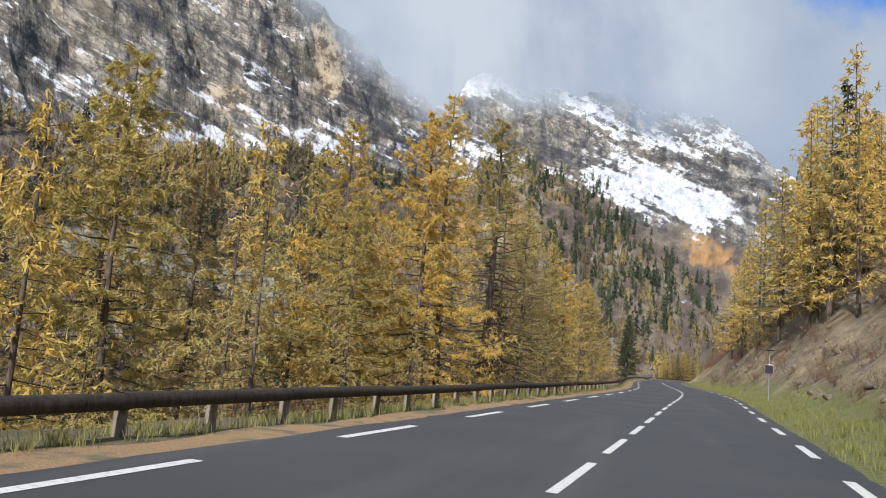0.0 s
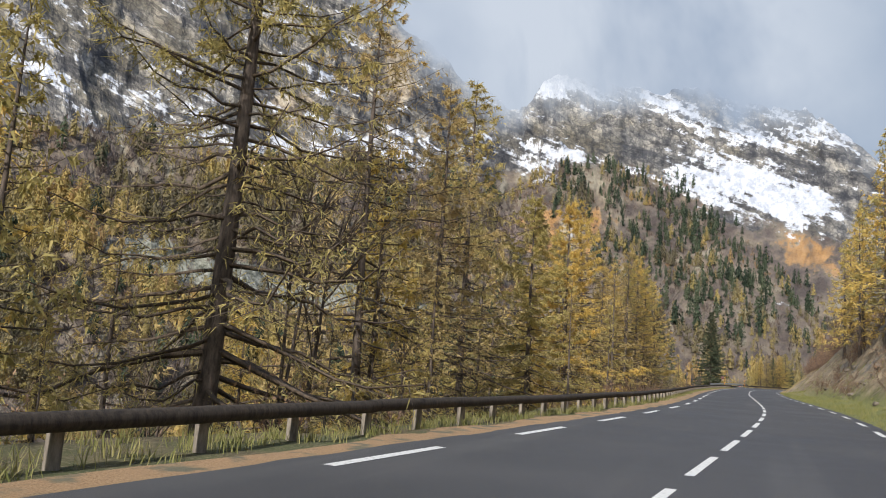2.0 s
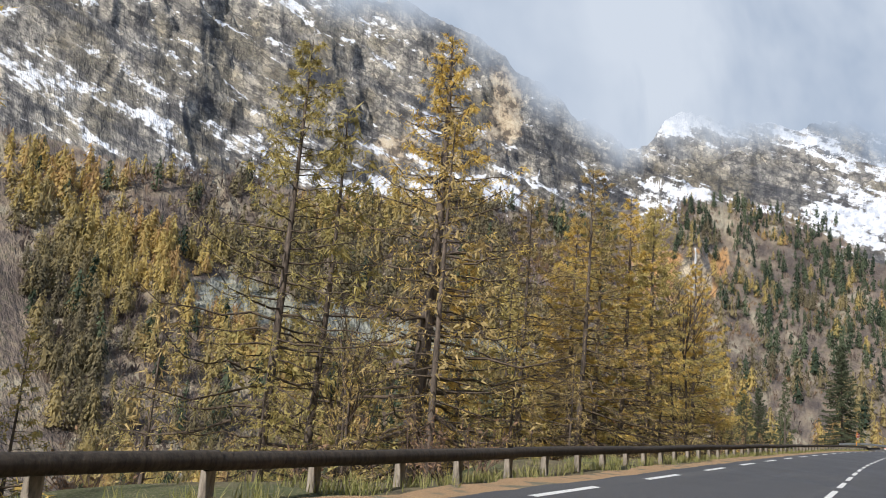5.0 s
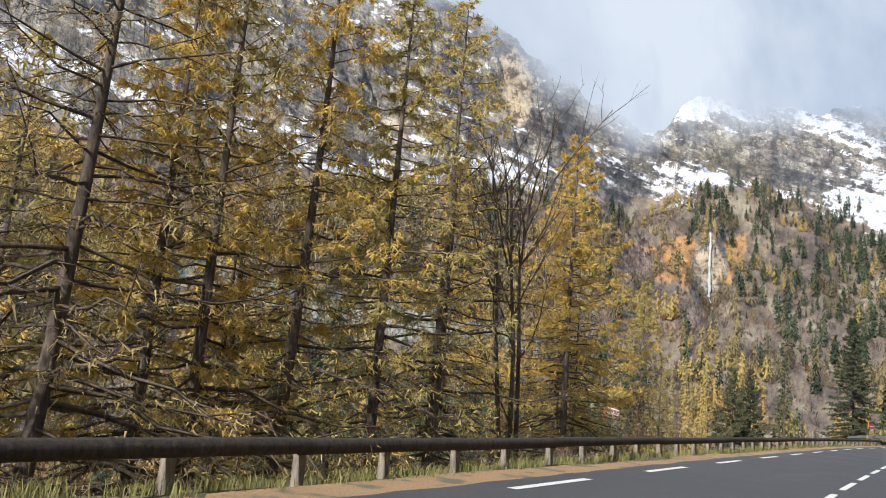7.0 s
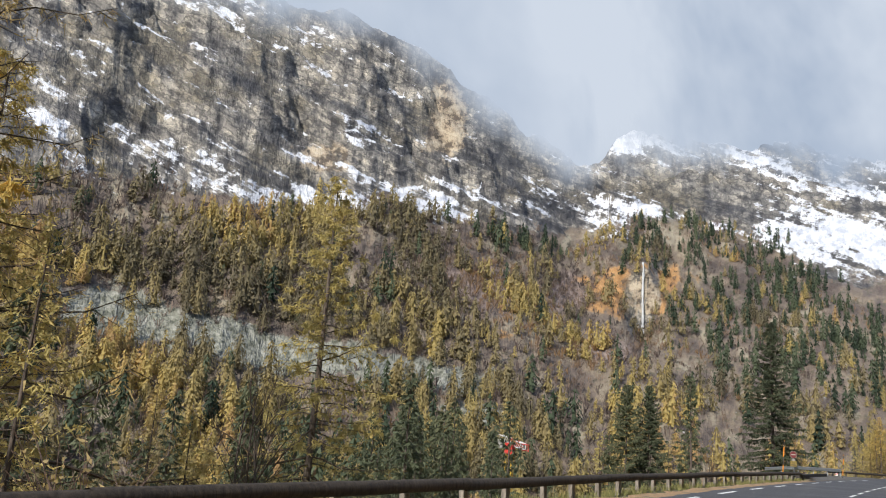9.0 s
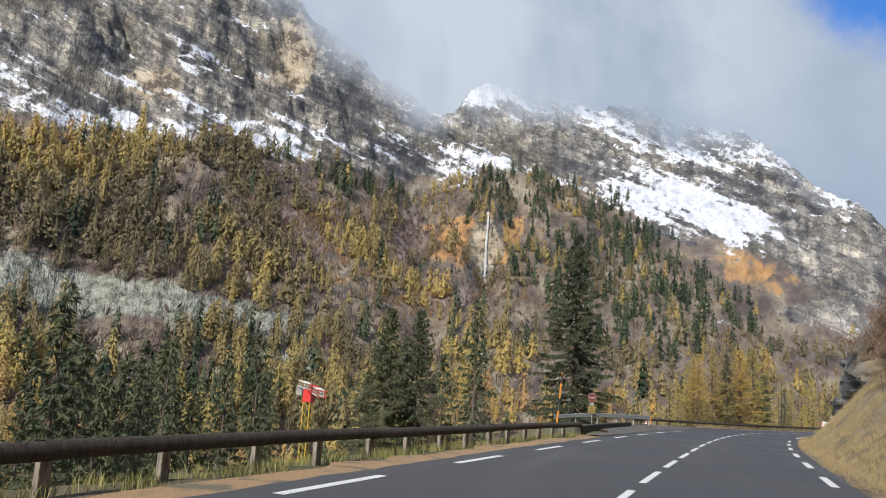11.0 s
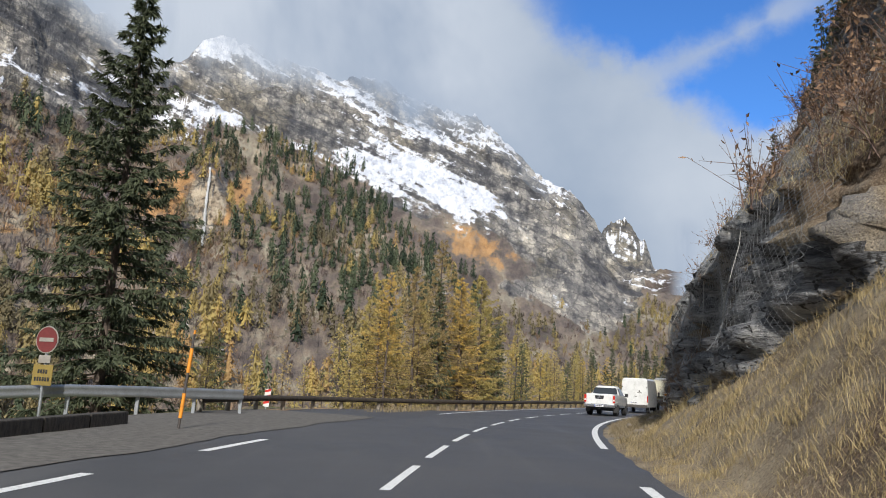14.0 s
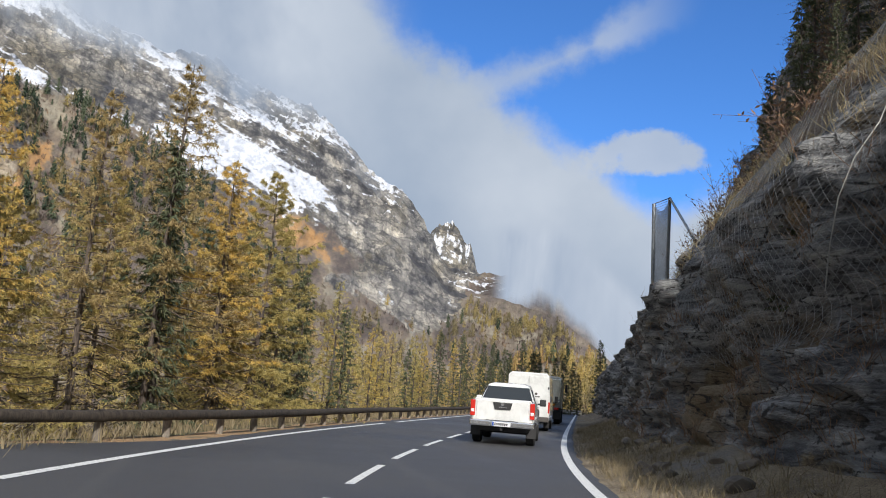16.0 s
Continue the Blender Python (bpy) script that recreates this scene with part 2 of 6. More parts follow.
def mountain_mat():
    """Rock, snow, wood floor, rust-coloured heath and scree, spread by the ground's own cover layers."""
    m = Mat("mountain", 0.95)
    nor = m.n("SeparateXYZ"); m.l(m.n("NewGeometry").outputs["Normal"], nor.inputs[0])
    up = nor.outputs["Z"]

    def layer(name):
        a = m.n("Attribute")
        a.attribute_name = name
        return a.outputs["Fac"]

    # grain measured along the slope's contour and its height, so that it does not stretch down the slope
    at = m.n("SeparateXYZ"); m.l(m.pos(), at.inputs[0])
    north = m.math("SUBTRACT", at.outputs["Y"], HUB[1])
    reach = m.math("SQRT", m.math("ADD", m.math("MULTIPLY", at.outputs["X"], at.outputs["X"]), m.math("MULTIPLY", north, north)))
    along = m.n("CombineXYZ")
    m.l(m.math("MULTIPLY", m.math("ARCTAN2", at.outputs["X"], north), 1000.0), along.inputs[0])
    m.l(m.math("MULTIPLY", reach, 0.05), along.inputs[1]); m.l(m.math("MULTIPLY", m.math("DIVIDE", at.outputs["Z"], reach), 1100.0), along.inputs[2])
    grain = along.outputs[0]
    big, mid, fine = m.noise(0.007, 5, vec=grain), m.noise(0.032, 5, 0.65, vec=grain), m.noise(0.13, 3, 0.7, vec=grain)
    # the beds dip towards the valley's head
    xyz = m.n("SeparateXYZ"); m.l(grain, xyz.inputs[0])
    dip = m.n("CombineXYZ")
    m.l(m.math("MULTIPLY", xyz.outputs["X"], 0.24), dip.inputs[0]); m.l(xyz.outputs["Y"], dip.inputs[1])
    m.l(m.math("MULTIPLY_ADD", xyz.outputs["X"], 0.42, xyz.outputs["Z"]), dip.inputs[2])
    strat = m.noise(0.034, 5, 0.70, vec=dip.outputs[0])
    crack = m.noise(0.05, 4.5, 0.74, vec=grain)
    flute = m.noise(0.07, 4, 0.72, vec=grain, stretch=(1, 1, 0.30))
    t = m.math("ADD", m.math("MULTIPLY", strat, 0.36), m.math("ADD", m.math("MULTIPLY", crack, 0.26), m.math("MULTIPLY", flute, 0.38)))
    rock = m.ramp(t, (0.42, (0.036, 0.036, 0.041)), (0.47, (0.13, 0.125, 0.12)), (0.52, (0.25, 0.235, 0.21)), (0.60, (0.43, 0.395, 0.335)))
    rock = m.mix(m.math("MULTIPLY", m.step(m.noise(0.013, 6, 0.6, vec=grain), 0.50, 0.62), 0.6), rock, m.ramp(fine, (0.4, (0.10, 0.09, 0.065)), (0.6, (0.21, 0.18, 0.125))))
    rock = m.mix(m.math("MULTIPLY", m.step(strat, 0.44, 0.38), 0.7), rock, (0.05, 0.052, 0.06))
    # broken blocks at two sizes: each its own grey, dark in the joints
    warp = m.n("VectorMath"); warp.operation = "MULTIPLY_ADD"
    blocks = m.n("CombineXYZ")
    m.l(m.math("MULTIPLY", xyz.outputs["X"], 0.62), blocks.inputs[0]); m.l(xyz.outputs["Y"], blocks.inputs[1])
    m.l(m.math("MULTIPLY_ADD", xyz.outputs["X"], 0.30, m.math("MULTIPLY", xyz.outputs["Z"], 0.85)), blocks.inputs[2])
    ripple = m.n("TexNoise", Scale=0.09, Detail=3.0); m.l(grain, ripple.inputs["Vector"])
    warp.inputs[1].default_value = (16, 16, 16)
    m.l(ripple.outputs["Color"], warp.inputs[0]); m.l(blocks.outputs[0], warp.inputs[2])
    relief = t
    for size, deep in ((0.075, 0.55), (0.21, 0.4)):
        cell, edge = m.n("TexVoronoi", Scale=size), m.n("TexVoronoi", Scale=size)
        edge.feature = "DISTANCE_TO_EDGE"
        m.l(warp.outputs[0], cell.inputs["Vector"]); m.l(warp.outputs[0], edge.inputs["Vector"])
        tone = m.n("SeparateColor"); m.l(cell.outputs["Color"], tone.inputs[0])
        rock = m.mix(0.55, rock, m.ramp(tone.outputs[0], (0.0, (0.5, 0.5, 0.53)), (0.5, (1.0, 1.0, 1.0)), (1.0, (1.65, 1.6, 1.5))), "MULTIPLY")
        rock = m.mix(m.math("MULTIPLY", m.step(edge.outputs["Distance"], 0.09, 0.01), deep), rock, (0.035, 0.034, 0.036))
        relief = m.math("ADD", relief, m.math("MULTIPLY", tone.outputs[1], 0.10))
    tan = m.ramp(crack, (0.42, (0.10, 0.08, 0.062)), (0.48, (0.31, 0.25, 0.18)), (0.58, (0.47, 0.40, 0.30)))
    rock = m.mix(m.step(m.math("ADD", layer("tan"), m.math("MULTIPLY", m.math("SUBTRACT", mid, 0.5), 1.2)), 0.45, 0.6), rock, tan)
    floor = m.ramp(mid, (0.38, (0.09, 0.07, 0.06)), (0.47, (0.155, 0.122, 0.10)), (0.55, (0.225, 0.18, 0.13)), (0.66, (0.33, 0.295, 0.22)))
    floor = m.mix(m.math("MULTIPLY", m.step(fine, 0.53, 0.68), 0.8), floor, (0.09, 0.08, 0.05))
    brush = m.ramp(fine, (0.36, (0.10, 0.075, 0.068)), (0.5, (0.21, 0.16, 0.14)), (0.64, (0.32, 0.25, 0.21)))
    floor = m.mix(m.step(m.math("ADD", layer("brush"), m.math("MULTIPLY", m.math("SUBTRACT", mid, 0.5), 1.9)), 0.38, 0.68), floor, brush)
    rust = m.ramp(m.math("ADD", m.math("MULTIPLY", fine, 0.5), m.math("MULTIPLY", mid, 0.5)), (0.40, (0.16, 0.11, 0.07)), (0.49, (0.34, 0.185, 0.07)), (0.6, (0.44, 0.255, 0.11)))
    floor = m.mix(m.step(m.math("ADD", layer("rust"), m.math("MULTIPLY", m.math("SUBTRACT", mid, 0.5), 2.4)), 0.38, 0.68), floor, rust)
    stones = m.ramp(fine, (0.38, (0.105, 0.11, 0.085)), (0.5, (0.215, 0.22, 0.18)), (0.64, (0.33, 0.33, 0.285)))
    floor = m.mix(m.step(m.math("ADD", layer("scree"), m.math("MULTIPLY", m.math("SUBTRACT", mid, 0.5), 2.5)), 0.38, 0.68), floor, stones)
    high = m.math("ADD", layer("bare"), m.math("MULTIPLY", m.math("SUBTRACT", mid, 0.5), 1.3))
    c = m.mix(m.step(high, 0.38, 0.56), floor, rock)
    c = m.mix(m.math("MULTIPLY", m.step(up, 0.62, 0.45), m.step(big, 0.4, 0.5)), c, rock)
    # snow holds on ledges and gentler ground, thin between the stones
    hold = m.math("ADD", layer("snow"), m.math("MULTIPLY", m.math("SUBTRACT", up, 0.70), 0.75))
    hold = m.math("ADD", hold, m.math("MULTIPLY", m.math("SUBTRACT", strat, 0.5), 1.5))
    hold = m.math("ADD", hold, m.math("MULTIPLY", m.math("SUBTRACT", m.math("ADD", m.math("MULTIPLY", fine, 0.5), m.math("MULTIPLY", crack, 0.5)), 0.5), 1.15))
    c = m.mix(m.math("MULTIPLY", m.step(hold, 0.45, 0.59), 0.93), c, m.mix(m.step(fine, 0.35, 0.6), (0.50, 0.53, 0.60), (0.74, 0.755, 0.79)))
    return m.color(c).bump(m.math("ADD", m.math("MULTIPLY", strat, 0.4), m.math("MULTIPLY", relief, 2.4)), 0.9, 5.0).m


def foliage_mat(name, *cols, rough=0.75, trans=0.35, patch=0.5):
    """Needles: colour by tree, by tuft and by a slow change over the crown."""
    m = Mat(name, rough)
    isl = m.n("NewGeometry").outputs["Random Per Island"]
    obj = m.n("ObjectInfo").outputs["Random"]
    k = m.math("ADD", m.math("MULTIPLY", isl, 0.45), m.math("MULTIPLY", m.noise(patch, 3), 0.35))
    k = m.math("ADD", k, m.math("MULTIPLY", obj, 0.35))
    c = m.ramp(k, *[(0.15 + 0.75 * i / (len(cols) - 1), col) for i, col in enumerate(cols)])
    m.color(c)
    tr = m.n("BsdfTranslucent")
    m.l(c, tr.inputs[0])
    mx = m.n("MixShader")
    mx.inputs[0].default_value = trans
    m.l(m.b.outputs[0], mx.inputs[1]); m.l(tr.outputs[0], mx.inputs[2])
    m.l(mx.outputs[0], m.t.nodes["Material Output"].inputs[0])
    return m.m


def forest_mat(name, *cols):
    """Far conifers: each tree its own colour, each spray a little lighter or darker."""
    m = Mat(name, 0.85)
    a = m.n("Attribute")
    a.attribute_name = "tint"
    k = m.math("ADD", a.outputs["Fac"], m.math("MULTIPLY", m.math("SUBTRACT", m.n("NewGeometry").outputs["Random Per Island"], 0.5), 0.13))
    c = m.ramp(k, *[(0.08 + 0.84 * i / (len(cols) - 1), col) for i, col in enumerate(cols)])
    tr, mx = m.n("BsdfTranslucent"), m.n("MixShader")
    mx.inputs[0].default_value = 0.36
    m.l(c, tr.inputs[0])
    m.color(c)
    m.l(m.b.outputs[0], mx.inputs[1]); m.l(tr.outputs[0], mx.inputs[2])
    m.l(mx.outputs[0], m.t.nodes["Material Output"].inputs[0])
    return m.m


def bark_mat(name, a, b):
    m = Mat(name, 0.95)
    f = m.noise(14, 6, 0.7, stretch=(1, 1, 0.25))
    return m.color(m.ramp(f, (0.35, a), (0.65, b))).bump(f, 0.8, 0.03).m


M_ASPHALT, M_PAINT, M_SOIL, M_LITTER = asphalt_mat(), paint_mat(), soil_mat(), litter_mat()
M_HILL, M_CLIFF, M_MOUNT = hill_mat(), cliff_mat(), mountain_mat()
M_BARK = bark_mat("larch_bark", (0.05, 0.04, 0.035), (0.17, 0.135, 0.11))
M_TWIG = bark_mat("larch_twig", (0.055, 0.042, 0.033), (0.155, 0.115, 0.08))
M_GOLD = foliage_mat("larch_gold", (0.381, 0.306, 0.0838), (0.613, 0.452, 0.126), (0.741, 0.537, 0.162), (0.68, 0.475, 0.14), trans=0.38)
M_OLIVE = foliage_mat("larch_olive", (0.297, 0.263, 0.104), (0.495, 0.411, 0.15), (0.643, 0.507, 0.189), trans=0.38)
M_RUST = foliage_mat("larch_rust", (0.297, 0.226, 0.111), (0.482, 0.367, 0.163), (0.618, 0.465, 0.202), trans=0.35)
M_SPRUCE = foliage_mat("spruce_green", (0.0438, 0.0562, 0.0312), (0.0813, 0.1, 0.0525), (0.15, 0.156, 0.0813), trans=0.2)
M_FARWOOD = forest_mat("autumn_wood", (0.148, 0.126, 0.0773), (0.224, 0.19, 0.105), (0.311, 0.251, 0.119), (0.412, 0.328, 0.126), (0.511, 0.39, 0.133), (0.423, 0.277, 0.126))
M_FARSPRUCE = forest_mat("far_spruce", (0.0338, 0.054, 0.0324), (0.0675, 0.0945, 0.054), (0.115, 0.142, 0.081))
M_BRUSH = foliage_mat("bare_brush", (0.15, 0.09, 0.055), (0.30, 0.185, 0.11), (0.42, 0.28, 0.16), trans=0.25)
M_BRUSHWOOD = forest_mat("brushwood", (0.11, 0.085, 0.075), (0.19, 0.145, 0.125), (0.27, 0.20, 0.15), (0.32, 0.20, 0.10))
M_STEM = bark_mat("brush_stem", (0.085, 0.055, 0.045), (0.23, 0.155, 0.12))
M_STRAW = foliage_mat("dry_grass", (0.283, 0.212, 0.1), (0.496, 0.389, 0.201), (0.708, 0.59, 0.354), trans=0.3, patch=5.0)
# dry grass again, its colour darkened to stand for shade
M_SHADESTRAW = foliage_mat("shaded_withered_grass", (0.12, 0.095, 0.055), (0.24, 0.19, 0.11), (0.38, 0.31, 0.19), trans=0.25)
M_GRASS = foliage_mat("green_grass", (0.10, 0.13, 0.04), (0.22, 0.23, 0.07), (0.38, 0.34, 0.15), trans=0.3)
M_RAILWOOD = bark_mat("rail_wood", (0.022, 0.018, 0.015), (0.07, 0.055, 0.042))
M_POSTWOOD = bark_mat("post_wood", (0.14, 0.12, 0.10), (0.34, 0.30, 0.25))
M_STEEL = plain("galvanised_steel", (0.42, 0.45, 0.48), 0.4, 0.7)
M_DARKSTEEL = plain("weathered_steel", (0.10, 0.09, 0.085), 0.6, 0.4)
M_CONCRETE = plain("concrete", (0.27, 0.26, 0.24), 0.9, 0.0, 0.3, 6)
M_WATER = plain("white_water", (0.46, 0.47, 0.48), 0.5, 0.0, 0.25, 0.3)


# ---- building helpers ----
def mesh_np(name, V, F, mats, smooth=False):
    """A mesh from arrays: V n x 3, F m x 3 or m x 4, or a list of such arrays with one material index each."""
    me = bpy.data.meshes.new(name)
    V = np.asarray(V, np.float32)
    parts = F if isinstance(F, list) else [(F, 0)]
    parts = [(np.asarray(f, np.int32), i) for f, i in parts if len(f)]
    me.vertices.add(len(V))
    me.vertices.foreach_set("co", V.ravel())
    flat = np.concatenate([f.ravel() for f, _ in parts])
    size = np.concatenate([np.full(len(f), f.shape[1]) for f, _ in parts])
    me.loops.add(len(flat))
    me.loops.foreach_set("vertex_index", flat)
    me.polygons.add(len(size))
    me.polygons.foreach_set("loop_start", np.concatenate([[0], np.cumsum(size)[:-1]]).astype(np.int32))
    for m in mats if isinstance(mats, (list, tuple)) else [mats]:
        me.materials.append(m)
    me.polygons.foreach_set("material_index", np.concatenate([np.full(len(f), i) for f, i in parts]).astype(np.int32))
    if smooth:
        me.polygons.foreach_set("use_smooth", np.ones(len(size), bool))
    me.update(calc_edges=True)
    me.validate()
    return me


def part(name, bm, material, parent, label=""):
    """Links a bmesh or a mesh as one object under a thing or a part."""
    if isinstance(bm, bmesh.types.BMesh):
        me = bpy.data.meshes.new(name)
        bm.to_mesh(me)
        bm.free()
    else:
        me = bm
    if material and not me.materials:
        me.materials.append(material)
    ob = new(name, me)
    ob.parent = parent
    if label:
        tagged(ob, label)
    return ob


def thing(name, label, category, group="", kind="", m=None):
    ob = tagged(new(name), label, category, group, kind)
    if m is not None:
        ob.matrix_basis = m
    return ob


def grid_faces(a, b):
    """Quads of a grid of a x b points."""
    i = np.arange(a * b).reshape(a, b)
    return np.stack([i[:-1, :-1].ravel(), i[1:, :-1].ravel(), i[1:, 1:].ravel(), i[:-1, 1:].ravel()], 1)


RNG = np.random.default_rng(7)
TABLE = RNG.random((256, 256))


def vnoise(x, y):
    """Smooth value noise over the plane, 0 to 1."""
    xi, yi = np.floor(x).astype(int), np.floor(y).astype(int)
    u, v = x - xi, y - yi
    u, v = u * u * (3 - 2 * u), v * v * (3 - 2 * v)
    t = lambda a, b: TABLE[a & 255, b & 255]
    return (t(xi, yi) * (1 - u) + t(xi + 1, yi) * u) * (1 - v) + (t(xi, yi + 1) * (1 - u) + t(xi + 1, yi + 1) * u) * v


def fbm(x, y, octaves=5, gain=0.5, ridged=False):
    out, amp, total = 0.0, 1.0, 0.0
    for k in range(octaves):
        n = vnoise(x * 2.03 ** k + 17.3 * k, y * 2.03 ** k - 9.1 * k)
        out = out + amp * ((1 - abs(2 * n - 1)) if ridged else n)
        total += amp
        amp *= gain
    return out / total


def soft_step(x, lo, hi):
    t = np.clip((x - lo) / (hi - lo), 0, 1)
    return t * t * (3 - 2 * t)


# ---- the road's line: heading (degrees, left is plus) along it ----
ROAD = ((-80, -3.8), (0, -3.8), (25, -3.0), (45, -3.7), (60, -2.0), (75, 1.0), (100, 1.6), (120, 0.2), (150, -0.7), (165, -3.2),
        (182, -4.0), (195, -6.0), (208, -8.7), (220, -14.0), (230, -20.0), (240, -23.5), (255, -24.5), (420, -25.0))
S0, DS = -80.0, 0.25
_s = np.arange(S0, 420, DS)
_h = np.radians(np.interp(_s, *np.array(ROAD).T))
_h = np.convolve(np.pad(_h, 20, "edge"), np.ones(41) / 41, "valid")
_x, _y = np.cumsum(-np.sin(_h) * DS), np.cumsum(np.cos(_h) * DS)
_i0 = int(-S0 / DS)
_x, _y = _x - _x[_i0], _y - _y[_i0]


def road(s, lat):
    """Plan position at a station along the camera's lane and a distance to its right."""
    s, lat = np.broadcast_arrays(np.asarray(s, float), np.asarray(lat, float))
    x, y, h = np.interp(s, _s, _x), np.interp(s, _s, _y), np.interp(s, _s, _h)
    return np.stack([x + np.cos(h) * lat, y + np.sin(h) * lat], -1)


def road_turn(s):
    return math.degrees(float(np.interp(s, _s, _h)))


LEFT, CENTRE, RIGHT = -4.96, -1.47, 1.86     # the painted lines


def left_ground(s, lat):
    """Height of the ground on the valley side."""
    d = -lat
    z = -0.05 - 0.10 * np.clip(d - 6.6, 0, 2.5) - 0.55 * np.clip(d - 9.1, 0, 48)
    z = np.where(d > 57, np.maximum(z, -30.0) - 0.04 * np.clip(d - 57, 0, 80), z)
    x = np.asarray(s)
    rough = (fbm(x / 7.0, lat / 7.0, 4) - 0.5) * np.clip((d - 6.6) / 6, 0, 1) * 2.2
    fine = (fbm(x * 1.1, lat * 1.1, 3) - 0.5) * np.clip((d - 5.6) / 1.0, 0, 1) * 0.16
    return z + rough + fine


def lay_by(s):
    """How far the paved lay-by widens the road on the valley side."""
    return 4.0 * soft_step(s, 189, 200) * soft_step(s, 232, 221)


def bank(s, lat):
    """Height of the slope above the road on the hill side."""
    d = lat - 2.35
    steep = 0.72 + 0.5 * soft_step(s, 50, 85) - 0.40 * soft_step(s, 120, 170) + 0.35 * soft_step(s, 190, 198)
    start = 2.6 - 1.9 * soft_step(s, 120, 165)
    z = 0.16 * np.clip(d, 0, start) + steep * np.clip(d - start, 0, 60)
    rough = (fbm(s / 6.0 + 40, lat / 6.0, 5) - 0.5) * np.clip(d / 5, 0, 1) * 3.2
    fine = (fbm(s * 0.9 + 7, lat * 0.9, 4) - 0.5) * np.clip(d / 0.8, 0, 1) * 0.35
    return -0.06 + (z + rough + fine) * (1 - 0.92 * soft_step(s, 206, 220))


# ---- ground ----
def build_ground():
    s = np.concatenate([np.arange(-80, 300, 1.0), np.arange(300, 421, 4.0)])
    lat = np.concatenate([-np.geomspace(6.2, 170, 70)[::-1], np.linspace(-6.0, 2.6, 14)])
    S, T = np.meshgrid(s, lat, indexing="ij")
    P = road(S, T)
    wide = lay_by(S)
    Z = np.where(T < -5.4, left_ground(S, np.minimum(T + wide, -5.4)), -0.08)
    V = np.dstack([P, Z[..., None]]).reshape(-1, 3)
    ob = new("ground", mesh_np("ground", V, grid_faces(len(s), len(lat)), M_SOIL, True))
    tagged(ob, "brown leaf-strewn valley slope falling away beside the road", "ground", kind="structure")
    # hillside above the road
    s, lat = np.arange(-80, 222, 0.7), 2.3 + np.concatenate([np.linspace(0, 9, 24), np.geomspace(9.6, 75, 42), np.geomspace(82, 420, 14)])
    S, T = np.meshgrid(s, lat, indexing="ij")
    P, Z = road(S, T), bank(S, T)
    V = np.dstack([P, Z[..., None]]).reshape(-1, 3)
    ob = new("hillside", mesh_np("hillside", V, grid_faces(len(s), len(lat)), M_HILL, True))
    tagged(ob, "steep dry brown hillside with stones above the road", "hillside", kind="structure")


def strip(name, s0, s1, a, b, z, mat, step=1.0, wide=None):
    s = np.arange(s0, s1 + step / 2, step)
    n = 5
    k = np.linspace(0, 1, n)
    S, K = np.meshgrid(s, k, indexing="ij")
    A = a(S) if callable(a) else a
    B = b(S) if callable(b) else b
    P = road(S, A + (B - A) * K)
    V = np.dstack([P, np.full(S.shape + (1,), z)]).reshape(-1, 3)
    return mesh_np(name, V, grid_faces(len(s), n), mat)


def build_road():
    edge = lambda S: -5.55 - lay_by(S) + 0.12 * (vnoise(S * 1.3, S * 0) - 0.5)
    right = lambda S: 2.25 + 0.10 * (vnoise(S * 1.7 + 9, S * 0) - 0.5)
    ob = new("road", strip("road", -80, 420, edge, right, 0.0, M_ASPHALT, 0.5))
    tagged(ob, "dark smooth new asphalt mountain road", "road", kind="structure")
    ob = new("shoulder", strip("shoulder", -80, 420, lambda S: -6.35 - lay_by(S) + 0.5 * (vnoise(S * 0.9, S * 0 + 3) - 0.5), lambda S: edge(S) + 0.15, -0.02, M_LITTER, 0.5))
    tagged(ob, "shoulder strip covered with fallen orange larch needles", "shoulder", kind="structure")


def dash_mesh(s0, s1, lat, w):
    return strip("road_marking", s0, s1, lat - w / 2, lat + w / 2, 0.006, M_PAINT, min((s1 - s0) / 4, 1.0))


def build_markings():
    def paint(s0, s1, lat, w, label):
        tagged(new("road_marking", dash_mesh(s0, s1, lat, w)), label, "road marking", "road markings", "structure")

    for k in range(-3, 33):
        s = 4.1 + 6.4 * k
        if s < 206:
            paint(s, s + 3.0, LEFT, 0.17, "white dash of the road's outer edge line")
    for k in range(-3, 62):
        s = 3.6 + 4.45 * k
        paint(s, s + 3.0, CENTRE, 0.13, "white dash of the broken centre line")
    for k in range(-3, 34):
        s = 3.3 + 6.3 * k
        if s < 203:
            paint(s, s + 2.9, RIGHT, 0.17, "white dash of the hillside edge line")
    paint(209, 330, RIGHT + 0.1, 0.18, "solid white line along the cliff side of the bend")
    paint(224, 246, LEFT, 0.17, "solid white line along the rail side of the bend")
    paint(248, 330, LEFT, 0.17, "solid white line along the rail side of the bend")


# ---- mountains ----
FALL = (-14.58, 690.0)               # bearing and distance of the waterfall
